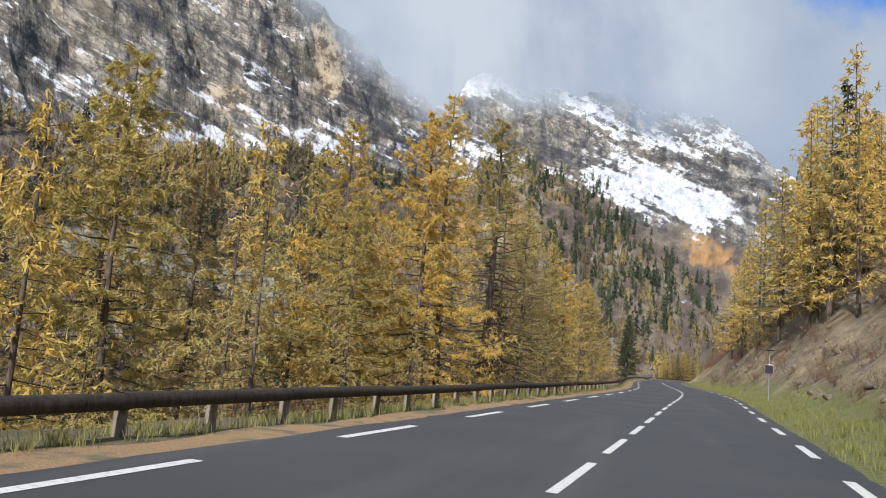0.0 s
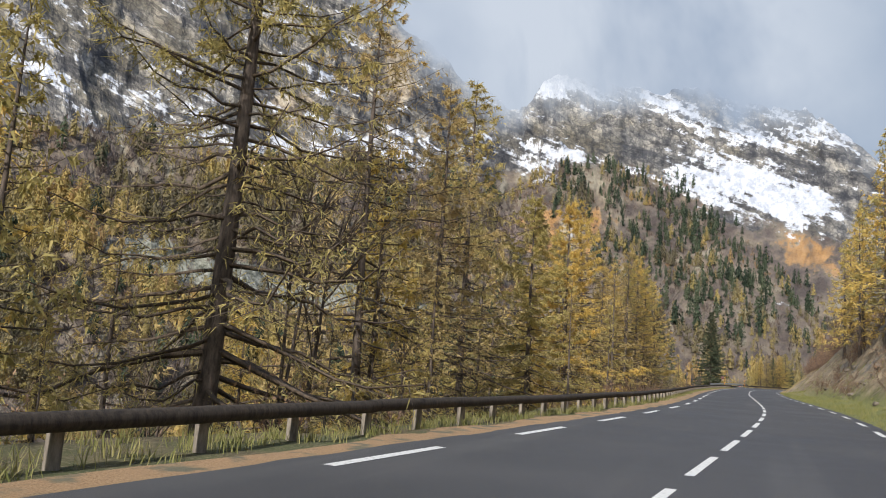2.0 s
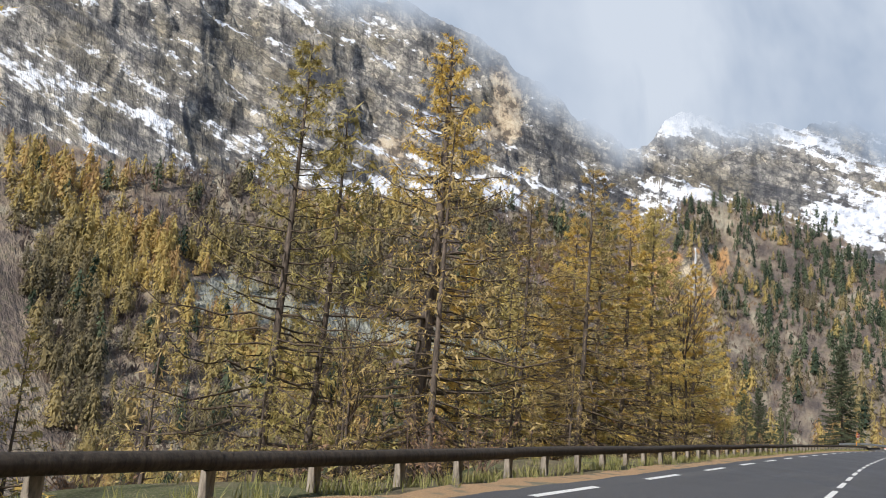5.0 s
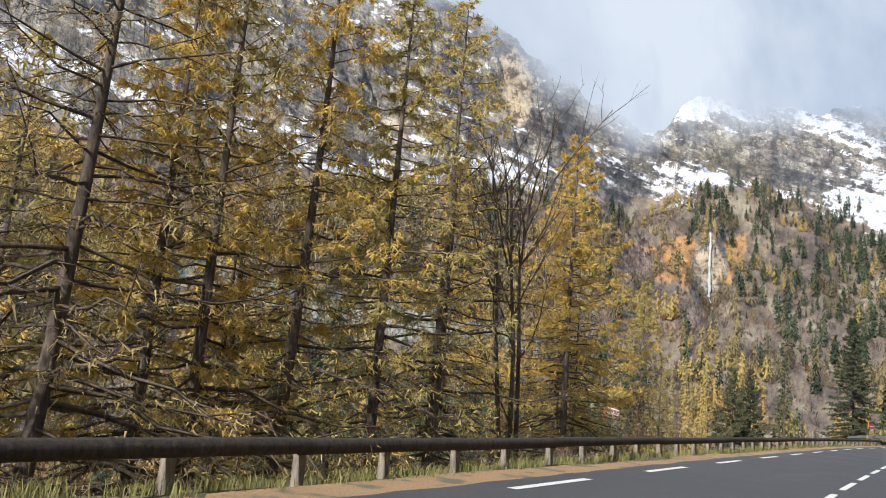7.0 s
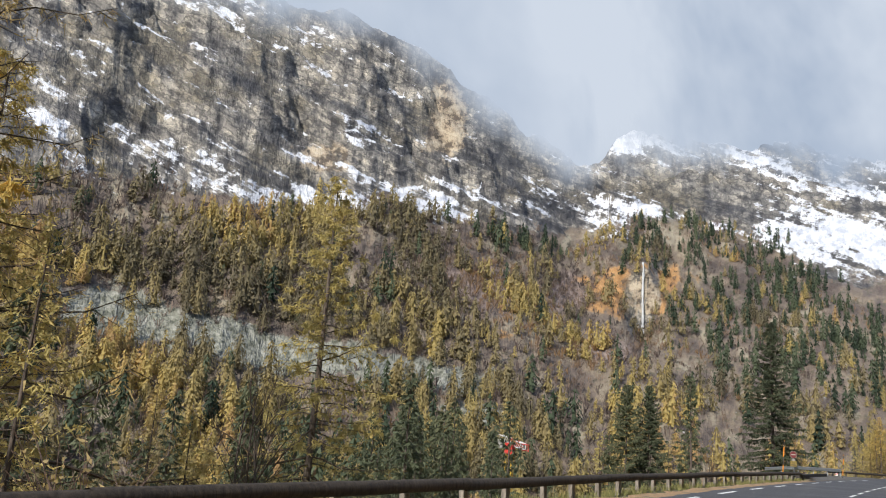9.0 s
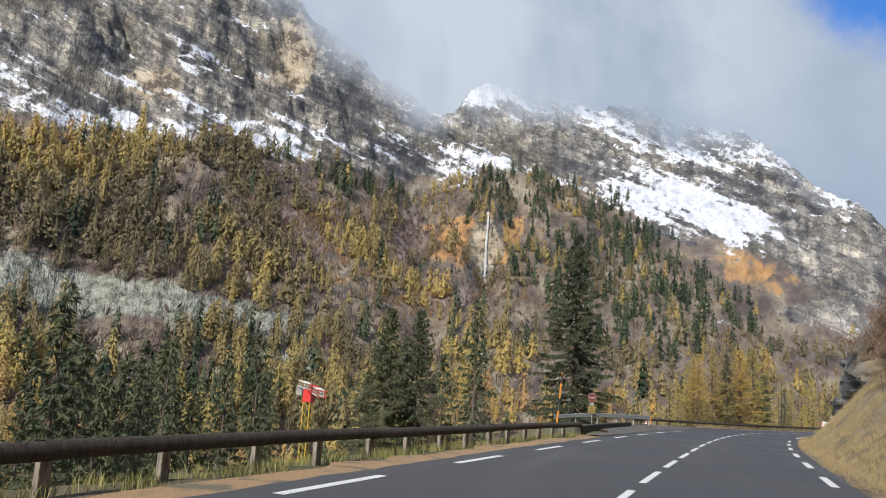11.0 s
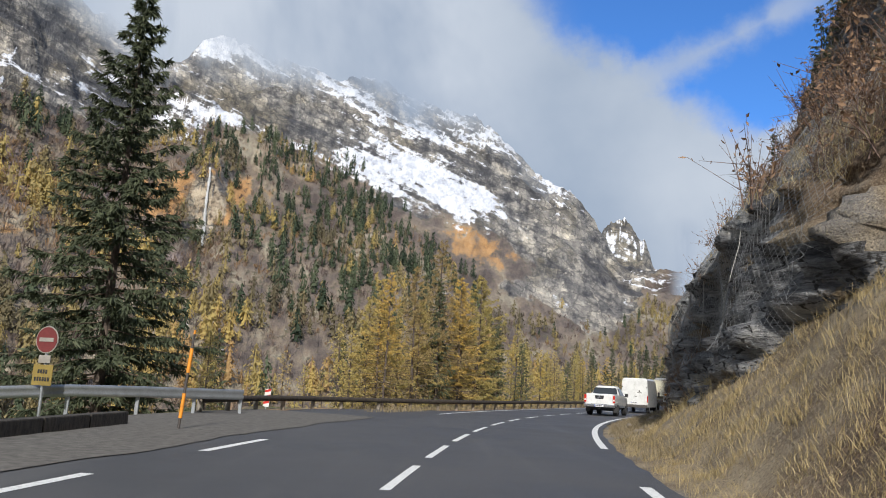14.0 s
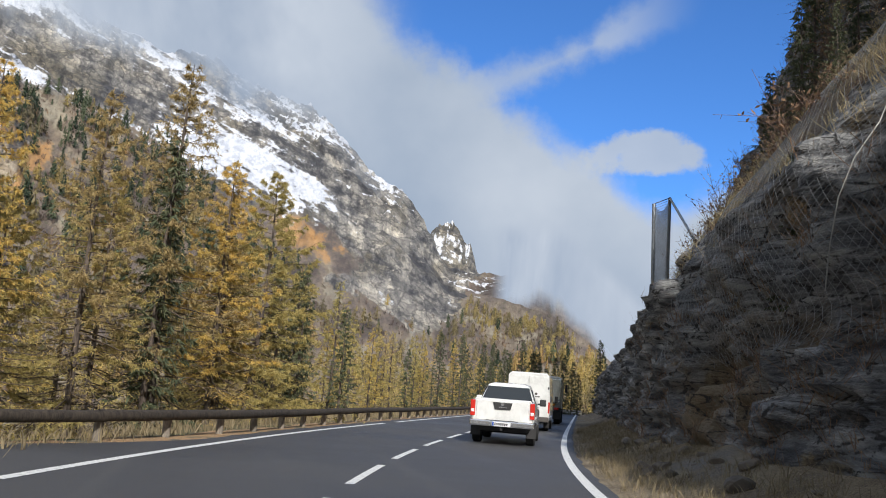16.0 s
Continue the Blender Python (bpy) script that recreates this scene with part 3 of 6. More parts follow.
# bearing, skyline height (degrees), distance of the crest, distance of the foot
CREST = np.array((
    (-180, 14, 900, 260), (-100, 26, 900, 240), (-60, 31, 900, 230), (-36, 28.4, 900, 235), (-26, 23.4, 1000, 240), (-22, 21.0, 1050, 245),
    (-19.6, 19.4, 1080, 250), (-16.5, 22.4, 1300, 255), (-13, 21.6, 1420, 260), (-9.4, 21.0, 1600, 270), (-3, 20.5, 1850, 280),
    (1.6, 19.3, 2000, 300), (5, 17.6, 2080, 330), (7.8, 15.1, 2150, 360), (10.7, 13.6, 2250, 400), (12.7, 11.0, 2350, 430),
    (14.2, 8.6, 2300, 460), (18, 8.5, 1900, 470), (22, 8.3, 1350, 470), (25, 5.4, 1150, 450), (27, 3.4, 1000, 420), (31, 3.0, 900, 400),
    (45, 16, 800, 260), (90, 24, 800, 200), (180, 14, 900, 260)), float)


def smoothed(column, width):
    """The crest table along all bearings, its corners rounded off."""
    a = np.arange(-180, 180.1, 0.1)
    k = np.exp(-0.5 * (np.arange(-40, 41) * 0.1 / width) ** 2)
    return a, np.convolve(np.pad(np.interp(a, CREST[:, 0], CREST[:, column]), 40, "edge"), k / k.sum(), "valid")


RIDGE = [smoothed(1, 0.3), smoothed(2, 1.4), smoothed(3, 1.4)]


def crest(az):
    return [np.interp(az, *r) for r in RIDGE]


def mountain_z(az, d):
    """Height of the far ground at a bearing and a distance from the hub."""
    el, far, foot = crest(az)
    top = far * np.tan(np.radians(el))
    # the rock step that the water falls over
    step = 59 * np.tanh((d - FALL[1]) / 5.0) * np.exp(-((d - FALL[1]) / 110.0) ** 2 - ((az - FALL[0]) / 1.2) ** 2)
    u = (d + step - foot) / (far - foot)
    x, y = d * np.sin(np.radians(az)), d * np.cos(np.radians(az))
    face = np.clip(u, 0, 1) ** 1.32
    fall = np.clip(u - 1, 0, 2)
    z = -33 + (top + 33) * face - fall * top * 0.9
    # broad ribs run down the slope, crags and stepped walls break it
    wx, wy = x + 60 * fbm(x / 130.0, y / 130.0, 3), y + 60 * fbm(x / 130.0 + 9, y / 130.0, 3)
    rib = fbm((az + 5.0 * (fbm(x / 150.0 + 3, y / 150.0, 4) - 0.5)) * 0.17 + 3, d / 700.0, 3, 0.5, True) - 0.55
    crag = fbm(wx / 170.0, wy / 170.0, 7, 0.55, True) - 0.55
    field = np.exp(-((az + 0.0) / 7.0) ** 2 - ((u - 0.62) / 0.16) ** 2)
    amp = np.clip(u * 1.5, 0, 1) * (1 - 0.8 * field) * (1 - 0.7 * soft_step(az, 15, 18))
    z = z + amp * (0.10 * top * rib + 54 * crag * (0.30 + 0.6 * soft_step(z, 90, 260)))
    wall = soft_step(fbm(x / 200.0 + 31, y / 200.0, 3), 0.38, 0.52) * soft_step(z, 120, 230) * (1 - 0.9 * field)
    tilt = z / 42.0 + 0.012 * x + 2.6 * fbm(x / 90.0 + 8, y / 90.0, 6, 0.6)
    k = np.floor(tilt)
    stepped = 42.0 * (soft_step(tilt - k, 0.25, 0.62) - (tilt - k))
    return z + 0.62 * amp * wall * stepped


# upper limit of the woods: bearing, height above the horizon in degrees
TREELINE = np.array(((-180, 15), (-44, 15.3), (-34, 17.2), (-29, 16), (-22, 14.8), (-15, 16.0), (-9.5, 16.0), (-7, 15.3), (-3, 12.3), (1.4, 8.4), (6, 6), (10, 5), (14, 4), (17, 9), (31, 9), (180, 10)), float)
# patches of cover: layer, bearing, height, half widths, slant, strength
COVER = (("snow", 0.3, 13.7, 7.0, 1.5, -0.23, 0.16), ("snow", 10.5, 7.5, 4.5, 4.0, -0.4, -0.5), ("snow", -16.0, 17.4, 3.2, 1.5, 0, 0.28), ("snow", -22.5, 17.6, 4.6, 1.3, -0.1, 0.28),
         ("snow", -16, 22.4, 2.2, 1.6, 0, 0.35), ("snow", -30, 18.2, 1.6, 2.8, 0.6, 0.25), ("snow", -36.5, 21.8, 5.5, 1.0, 0, 0.3), ("snow", -40, 16.8, 12.0, 1.7, -0.05, 0.24),
         ("snow", -11.5, 18.8, 7.5, 1.6, -0.1, -0.34), ("snow", -30.3, 23, 1.6, 2.6, 0, -0.35), ("snow", 9.5, 11.0, 3.0, 1.6, -0.8, -0.3),
         ("tan", -30.2, 23, 2.2, 3.2, 0, 1.0), ("tan", -40, 19.5, 3.5, 1.4, 0, 0.7), ("tan", -5.9, 10.7, 1.2, 1.0, 0, 0.9), ("tan", -14.5, 11.4, 1.5, 1.8, 0, 1.0),
         ("rust", -15.5, 11.4, 3.8, 2.0, 0.1, 1.05), ("rust", 4.4, 9.6, 4.2, 1.4, -0.25, 0.62), ("rust", -26, 7.5, 3.0, 1.0, 0, 0.5),
         ("scree", -44, 5.2, 6.5, 1.6, -0.05, 1.5), ("scree", -31.5, 4.6, 6.0, 1.1, -0.1, 1.3), ("scree", -27.5, 1.5, 3.0, 1.0, 0, 1.1), ("scree", -54, 7.0, 5.0, 1.6, 0, 1.2),
         ("brush", -27.5, 11.6, 4.0, 2.2, 0, 1.0), ("brush", -20, 11, 2.0, 1.6, 0, 0.9), ("brush", -17, 7, 3.0, 1.2, 0, 0.8), ("brush", -36, 10, 3.5, 1.0, 0, 0.6),
         ("bare", 11.2, 9.0, 2.6, 4.5, -0.5, 1.0), ("bare", -7.5, 12.6, 2.4, 1.6, -0.3, 0.55), ("bare", 3.5, 9.6, 5.5, 2.2, -0.3, -1.1), ("snow", 3.5, 9.4, 5.5, 2.0, -0.3, -0.5))


def cover(layer, az, el):
    """Strength of one layer of cover."""
    v = 0.0
    for name, a, e, wa, we, slant, k in COVER:
        if name == layer:
            v = v + k * np.exp(-(((az - a) / wa) ** 2 + ((el - e - slant * (az - a)) / we) ** 2))
    return v


def build_mountains():
    az = np.concatenate([np.arange(-180, -66, 4.0), np.arange(-66, 32, 0.16), np.arange(32, 181, 4.0)])
    w = np.concatenate([np.linspace(0, 0.12, 8), np.linspace(0.125, 1.0, 190), np.linspace(1.03, 1.7, 8)])
    A, W = np.meshgrid(az, w, indexing="ij")
    _, far, foot = crest(A)
    D = 150 + (foot - 150) * np.clip(W / 0.12, 0, 1) + (far - foot) * np.clip((W - 0.12) / 0.88, 0, None)
    Z = mountain_z(A, D)
    X, Y = HUB[0] + D * np.sin(np.radians(A)), HUB[1] + D * np.cos(np.radians(A))
    V = np.dstack([X, Y, Z]).reshape(-1, 3)
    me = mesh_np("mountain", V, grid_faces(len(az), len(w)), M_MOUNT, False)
    E = np.degrees(np.arctan2(Z, D)) + 1.6 * (fbm(X / 60.0, Y / 60.0, 5, 0.6) - 0.5)
    B = A + 2.2 * (fbm(X / 60.0 + 70, Y / 60.0, 5, 0.6) - 0.5)
    over = E - np.interp(B, TREELINE[:, 0], TREELINE[:, 1])
    layers = {k: cover(k, B, E) for k in ("tan", "rust", "scree", "brush")}
    layers["bare"] = soft_step(over, -0.5, 1.6) + cover("bare", B, E)
    layers["snow"] = (0.36 + 0.085 * soft_step(B, -20, -14)) * (0.72 * soft_step(over, -2.4, 0.2) + 0.28 * soft_step(over, 0.0, 2.4)) + cover("snow", B, E)
    for name, v in layers.items():
        me.attributes.new(name, "FLOAT", "POINT").data.foreach_set("value", np.clip(v, 0, 1.2).astype(np.float32).ravel())
    tagged(new("mountain", me), "rocky mountain flank with fresh snow above autumn woods", "mountain", kind="structure")
    # lone far summit in the gap of the valley
    a, r = np.linspace(10.5, 23.0, 200), np.linspace(0, 1, 90)
    A, R = np.meshgrid(a, r, indexing="ij")
    line = np.maximum(12.5 - 0.62 * (A - 14.2) ** 2, 5.5) + 0.28 * (fbm(A * 1.2, A * 0 + 2, 4, 0.5) - 0.5)
    D = 3100 + 900 * R
    Z = np.clip(line, 1, None) / 57.3 * 4000 * R ** 0.8 + 90 * (fbm(A * 1.1, R * 2, 5, 0.5, True) - 0.55) * R
    X, Y = HUB[0] + D * np.sin(np.radians(A)), HUB[1] + D * np.cos(np.radians(A))
    me = mesh_np("far_peak", np.dstack([X, Y, Z]).reshape(-1, 3), grid_faces(len(a), len(r)), M_MOUNT, True)
    for name, v in (("bare", 1.0 + 0 * Z), ("snow", 0.37 + 0.3 * (R - 0.6)), ("tan", 0 * Z)):
        me.attributes.new(name, "FLOAT", "POINT").data.foreach_set("value", v.astype(np.float32).ravel())
    tagged(new("far_peak", me), "distant snow-dusted rocky summit", "mountain", kind="structure")


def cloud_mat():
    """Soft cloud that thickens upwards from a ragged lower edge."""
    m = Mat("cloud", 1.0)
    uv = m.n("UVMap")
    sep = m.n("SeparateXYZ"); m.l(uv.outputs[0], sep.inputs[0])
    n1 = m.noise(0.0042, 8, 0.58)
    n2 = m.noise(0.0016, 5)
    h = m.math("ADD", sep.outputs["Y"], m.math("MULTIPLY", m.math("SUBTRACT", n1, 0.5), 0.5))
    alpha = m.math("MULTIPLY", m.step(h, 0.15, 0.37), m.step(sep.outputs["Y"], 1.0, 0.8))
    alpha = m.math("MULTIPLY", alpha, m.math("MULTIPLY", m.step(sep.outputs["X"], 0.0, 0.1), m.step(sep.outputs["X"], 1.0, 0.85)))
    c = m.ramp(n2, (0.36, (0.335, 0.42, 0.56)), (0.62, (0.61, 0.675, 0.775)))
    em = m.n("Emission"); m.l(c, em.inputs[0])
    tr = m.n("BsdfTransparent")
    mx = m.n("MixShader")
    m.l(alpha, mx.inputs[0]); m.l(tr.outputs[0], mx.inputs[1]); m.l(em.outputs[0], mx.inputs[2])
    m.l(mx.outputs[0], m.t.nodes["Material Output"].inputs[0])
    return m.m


def build_clouds():
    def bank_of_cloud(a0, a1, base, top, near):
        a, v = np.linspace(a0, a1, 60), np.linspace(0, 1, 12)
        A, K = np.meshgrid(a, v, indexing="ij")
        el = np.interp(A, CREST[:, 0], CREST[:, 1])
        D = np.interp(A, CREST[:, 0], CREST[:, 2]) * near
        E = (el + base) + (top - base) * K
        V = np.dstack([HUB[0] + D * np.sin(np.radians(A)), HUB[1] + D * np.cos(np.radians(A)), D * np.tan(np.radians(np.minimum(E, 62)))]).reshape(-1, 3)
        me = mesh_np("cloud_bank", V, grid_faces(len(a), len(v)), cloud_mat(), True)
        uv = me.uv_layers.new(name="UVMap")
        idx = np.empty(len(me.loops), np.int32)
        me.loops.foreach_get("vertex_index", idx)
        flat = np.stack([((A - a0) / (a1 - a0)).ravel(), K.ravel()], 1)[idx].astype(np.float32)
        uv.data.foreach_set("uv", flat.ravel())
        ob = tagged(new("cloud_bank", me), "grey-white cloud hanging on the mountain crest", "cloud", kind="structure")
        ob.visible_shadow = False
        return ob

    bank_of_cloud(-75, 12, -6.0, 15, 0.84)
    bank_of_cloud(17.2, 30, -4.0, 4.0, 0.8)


# ---- cliff ----
def rock_top(s):
    """Height of the bare lower face."""
    return np.interp(s, (199, 202, 204, 208, 215, 225, 260), (2.4, 3.3, 4.0, 4.8, 5.0, 4.8, 4.7)) + 0.8 * (vnoise(s / 5.0, s * 0) - 0.5)


def cliff_point(s, v):
    """A point of the rock face: s along the road, v metres up its profile (arrays)."""
    wall = soft_step(s, 199.5, 204)
    low = rock_top(s)
    foot = np.interp(s, (199, 204, 210, 218, 226, 236), (6.2, 5.3, 4.8, 4.7, 4.9, 4.5)) + 0.5 * (vnoise(s / 3.0, s * 0 + 7) - 0.5)
    lean = 0.07 + 0.80 * (1 - wall)
    up1 = np.minimum(v, low)
    rest = np.clip(v - low, 0, None)
    grass = np.minimum(rest, 8.0)
    high = np.clip(rest - 8.0, 0, None)
    top = soft_step(s, 285, 258)
    lat = foot + lean * up1 + (0.70 - 0.10 * top) * grass + (0.85 - 0.5 * top * wall) * high
    z = -0.1 + up1 * (1 - 0.22 * (1 - wall)) + 0.85 * grass + (0.62 + 0.36 * top * wall) * high
    # layered blocks: each bed and block stands out by its own amount, with open joints between
    def blocks(thick, long, seed):
        bed = z / thick + 1.5 * fbm(s / 9.0 + seed, z / 6.0, 3) + 0.05 * s
        b0 = np.floor(bed)
        row = b0.astype(int)
        run = s / long + 7.3 * TABLE[row & 255, seed] + 0.4 * fbm(s / 2.0, z / 1.5 + seed, 2)
        k = np.floor(run)
        out = TABLE[(row * 7 + seed) & 255, k.astype(int) & 255] - 0.5
        joint = np.exp(-((bed - b0) * thick / 0.09) ** 2) + 0.7 * np.exp(-((run - k) * long / 0.10) ** 2)
        return out, joint
    o1, j1 = blocks(0.95, 2.1, 5)
    o2, j2 = blocks(0.34, 0.9, 9)
    bl = fbm(s / 8.0 + 11, z / 6.0, 4, 0.5, True) - 0.55
    fine = fbm(s * 1.6, z * 2.6, 4, 0.6) - 0.5
    rock = 1.0 - 0.75 * soft_step(grass, 0.6, 2.0) * soft_step(high, 1.5, 0.2)
    lat = lat + (0.4 + 0.6 * soft_step(s, 198, 203)) * (rock * (1.0 * o1 + 0.45 * o2 + 0.22 * j1 + 0.14 * j2) + 1.2 * bl + 0.3 * fine) * np.clip(v / 1.2, 0, 1)
    lat = np.maximum(lat, 3.7 + 0.03 * v)
    z = z + 0.2 * fine
    return road(s, lat), z


def build_cliff():
    s, v = np.concatenate([np.arange(198, 200, 0.4), np.arange(200, 252, 0.2), np.arange(252, 330, 0.6)]), np.concatenate([np.arange(0, 13, 0.16), np.arange(13, 30, 0.34), np.arange(30, 62, 0.8), np.array([64, 70, 80, 100, 140, 200, 300])])
    S, K = np.meshgrid(s, v, indexing="ij")
    P, Z = cliff_point(S, K)[0], cliff_point(S, np.minimum(K, 60))[1]     # level ground behind the crest
    F = grid_faces(len(s), len(v))
    fs, fv = S.ravel()[F[:, 0]], K.ravel()[F[:, 0]]
    wob = fbm(fs / 3.0, fv / 2.5, 4, 0.6) - 0.5
    low = rock_top(fs)
    soil = (fs + 4 * wob < 203) & (fv + 6 * wob < 15) | (fv + 4 * wob > low + 0.4 + 2.2 * soft_step(fs, 206, 210)) & (fv + 5 * wob < low + 8.0) & (fs < 250)
    ob = new("cliff", mesh_np("cliff", np.dstack([P, Z[..., None]]).reshape(-1, 3), [(F[~soil], 0), (F[soil], 1)], [M_CLIFF, M_HILL], False))
    tagged(ob, "dark layered rock cliff overhanging the road edge", "cliff", kind="structure")
    # ground at its foot
    s, k = np.arange(196, 330, 1.0), np.linspace(0, 1, 8)
    S, K = np.meshgrid(s, k, indexing="ij")
    P = road(S, 2.2 + 2.6 * K)
    Z = -0.05 + 0.75 * K ** 1.5 + 0.25 * (fbm(S * 0.8, K * 3, 3) - 0.5) * K
    ob = new("cliff_foot", mesh_np("cliff_foot", np.dstack([P, Z[..., None]]).reshape(-1, 3), grid_faces(len(s), 8), M_HILL, True))
    tagged(ob, "dry grassy rubble at the foot of the cliff", "verge", kind="structure")


# ---- plants ----
class Soup:
    """Collects triangles and quads."""

    def __init__(self):
        self.v, self.f3, self.f4 = [], [], []

    def tube(self, pts, radii, sides=4):
        base = len(self.v)
        n = len(pts)
        for i, (p, r) in enumerate(zip(pts, radii)):
            a = pts[max(i - 1, 0)]
            b = pts[min(i + 1, n - 1)]
            d = np.subtract(b, a)
            d = d / (np.linalg.norm(d) + 1e-9)
            x = np.cross(d, (0.31, 0.17, 0.93) if abs(d[2]) < 0.9 else (1, 0, 0))
            x = x / (np.linalg.norm(x) + 1e-9)
            y = np.cross(d, x)
            for k in range(sides):
                c, s_ = math.cos(2 * math.pi * k / sides), math.sin(2 * math.pi * k / sides)
                self.v.append(p + r * (c * x + s_ * y))
        for i in range(n - 1):
            for k in range(sides):
                k2 = (k + 1) % sides
                self.f4.append((base + i * sides + k, base + i * sides + k2, base + (i + 1) * sides + k2, base + (i + 1) * sides + k))

    def blade(self, p, d, w):
        """A flat pointed leaf from p along d, w wide."""
        base = len(self.v)
        x = np.cross(d, RNG.normal(size=3))
        x = x / (np.linalg.norm(x) + 1e-9) * w
        self.v += [p - x * 0.5, p + d * 0.45 + x, p + d, p + d * 0.4 - x]
        self.f4.append((base, base + 1, base + 2, base + 3))

    def needle(self, p, d, w):
        """A thin pointed needle tuft from p along d."""
        base = len(self.v)
        x = np.cross(d, RNG.normal(size=3))
        x = x / (np.linalg.norm(x) + 1e-9) * w
        self.v += [p - x, p + x, p + d]
        self.f3.append((base, base + 1, base + 2))

    def needles(self, P, D, W, r):
        """Many thin pointed tufts at once: from P along D, W half wide."""
        base = len(self.v)
        x = np.cross(D, r.normal(size=D.shape))
        x = x / (np.linalg.norm(x, axis=1)[:, None] + 1e-9) * np.asarray(W).reshape(-1, 1)
        self.v.extend(np.stack([P - x, P + x, P + D], 1).reshape(-1, 3))
        self.f3.extend((base + np.arange(3 * len(P)).reshape(-1, 3)).tolist())

    def mesh(self, name, mat, smooth=False):
        f = [(np.array(self.f3, np.int32).reshape(-1, 3), 0), (np.array(self.f4, np.int32).reshape(-1, 4), 0)]
        return mesh_np(name, np.array(self.v), f, mat, smooth)


def larch(seed, height, spread, dense, bare_to, mat, near=True, stout=1.0):
    """Larch: straight tapered trunk, long bowed limbs with upturned tips, hanging twigs with needle tufts."""
    r = np.random.default_rng(seed)
    root = thing("larch_tree", "", "tree")
    trunk, limbs, leaf = Soup(), Soup(), Soup()
    bend = r.normal(size=2) * 0.22
    axis = lambda t: np.array([bend[0] * math.sin(2.2 * t), bend[1] * math.sin(1.7 * t + 0.4) - bend[1] * 0.39, t * height])
    n = 12 if near else 6
    r0 = (0.0088 * height + 0.03) * stout
    trunk.tube([axis(i / n) - (np.array([0, 0, 1.5]) if i == 0 else 0) for i in range(n + 1)], [r0 * (1.3 if i == 0 else 1) * (1 - i / n) ** 0.85 + 0.010 for i in range(n + 1)], 8 if near else 5)
    count = int(height * (7.0 if near else 4.2) * (0.6 + 0.4 * stout))
    ks = np.array((0, 0.2, 0.4, 0.6, 0.8, 1.0))
    turn = r.random() * 6.28
    for b in range(count):
        t = 0.10 + 0.89 * ((b + r.random()) / count) ** 0.95
        bare = float(np.clip((bare_to - t) / 0.14 + 0.5, 0, 1))
        size = 1.38 * spread * (1 - t) ** 0.86 * (0.50 + 0.55 * r.random()) * (0.55 if r.random() < 0.15 else 1.0) + 0.22
        turn += 2.4 + 0.5 * r.normal()
        d = np.array([math.cos(turn), math.sin(turn), 0])
        side = np.array([d[1], -d[0], 0])
        rise = 0.52 * t - 0.24 + 0.09 * r.normal()
        sway = 0.14 * r.normal()
        z = rise * ks - 0.30 * ks ** 2 * (1 - t) + 0.34 * ks ** 4 * (1 - 0.5 * t)
        pts = axis(t) + size * (ks[:, None] * d + (sway * ks ** 2)[:, None] * side + z[:, None] * np.array([0, 0, 1])) + r.normal(size=(6, 3)) * 0.018 * size * (ks > 0)[:, None]
        rad = (0.009 + 0.0095 * size * (1.2 - 0.6 * t)) * (0.5 + 0.5 * stout)
        limbs.tube(list(pts if near else pts[[0, 3, 5]]), [rad * (1 - 0.86 * k) + 0.003 for k in (ks if near else ks[[0, 3, 5]])], 3)
        fill = dense * (1 - 0.72 * bare) * (0.55 + 0.9 * r.random())
        m = int((5 + 5.0 * size) if near else (3 + 2.2 * size))
        k = 0.10 + 0.90 * r.random(m) ** 0.8
        at = np.stack([np.interp(k, ks, pts[:, c]) for c in range(3)], 1)
        sgn = np.where(np.arange(m) % 2, 1.0, -1.0) * r.random(m)
        tw = (0.25 + 0.5 * r.random(m))[:, None] * d + (0.85 * sgn)[:, None] * side
        tw[:, 2] = -0.55 + 0.5 * r.random(m)
        ln = (0.30 + 0.7 * r.random(m)) * (0.26 + 0.24 * size) * (1.15 - 0.5 * k) * (1 + 0.35 * bare)
        tip = at + tw * ln[:, None]
        limbs.needles(at, tip - at, np.full(m, 0.0055 + 0.006 * bare if near else 0.010), r)
        q = int(r.poisson(m * (16.0 if near else 5.5) * fill))
        if q:
            i = r.integers(0, m, q)
            dd = 0.45 * tw[i] + r.normal(size=(q, 3)) * 0.5 + np.array([0, 0, -0.22])
            dd = dd / np.linalg.norm(dd, axis=1)[:, None]
            ln2 = (0.10 + 0.18 * r.random(q)) if near else (0.20 + 0.30 * r.random(q))
            P = at[i] + (tip[i] - at[i]) * r.random((q, 1)) + r.normal(size=(q, 3)) * (0.025 if near else 0.07)
            leaf.needles(P, dd * ln2[:, None], ((0.014 + 0.013 * r.random(q)) if near else (0.034 + 0.032 * r.random(q))) * (0.8 if bare > 0.5 else 1.0), r)
    part("trunk", trunk.mesh("trunk", M_BARK, True), None, root, "rough dark grey-brown bark")
    tagged(part("branchwork", limbs.mesh("branchwork", M_TWIG), None, root, "thin drooping brown branches"), kind="stuff")
    part("crown", leaf.mesh("crown", mat), None, root, "loose autumn needles")
    return root


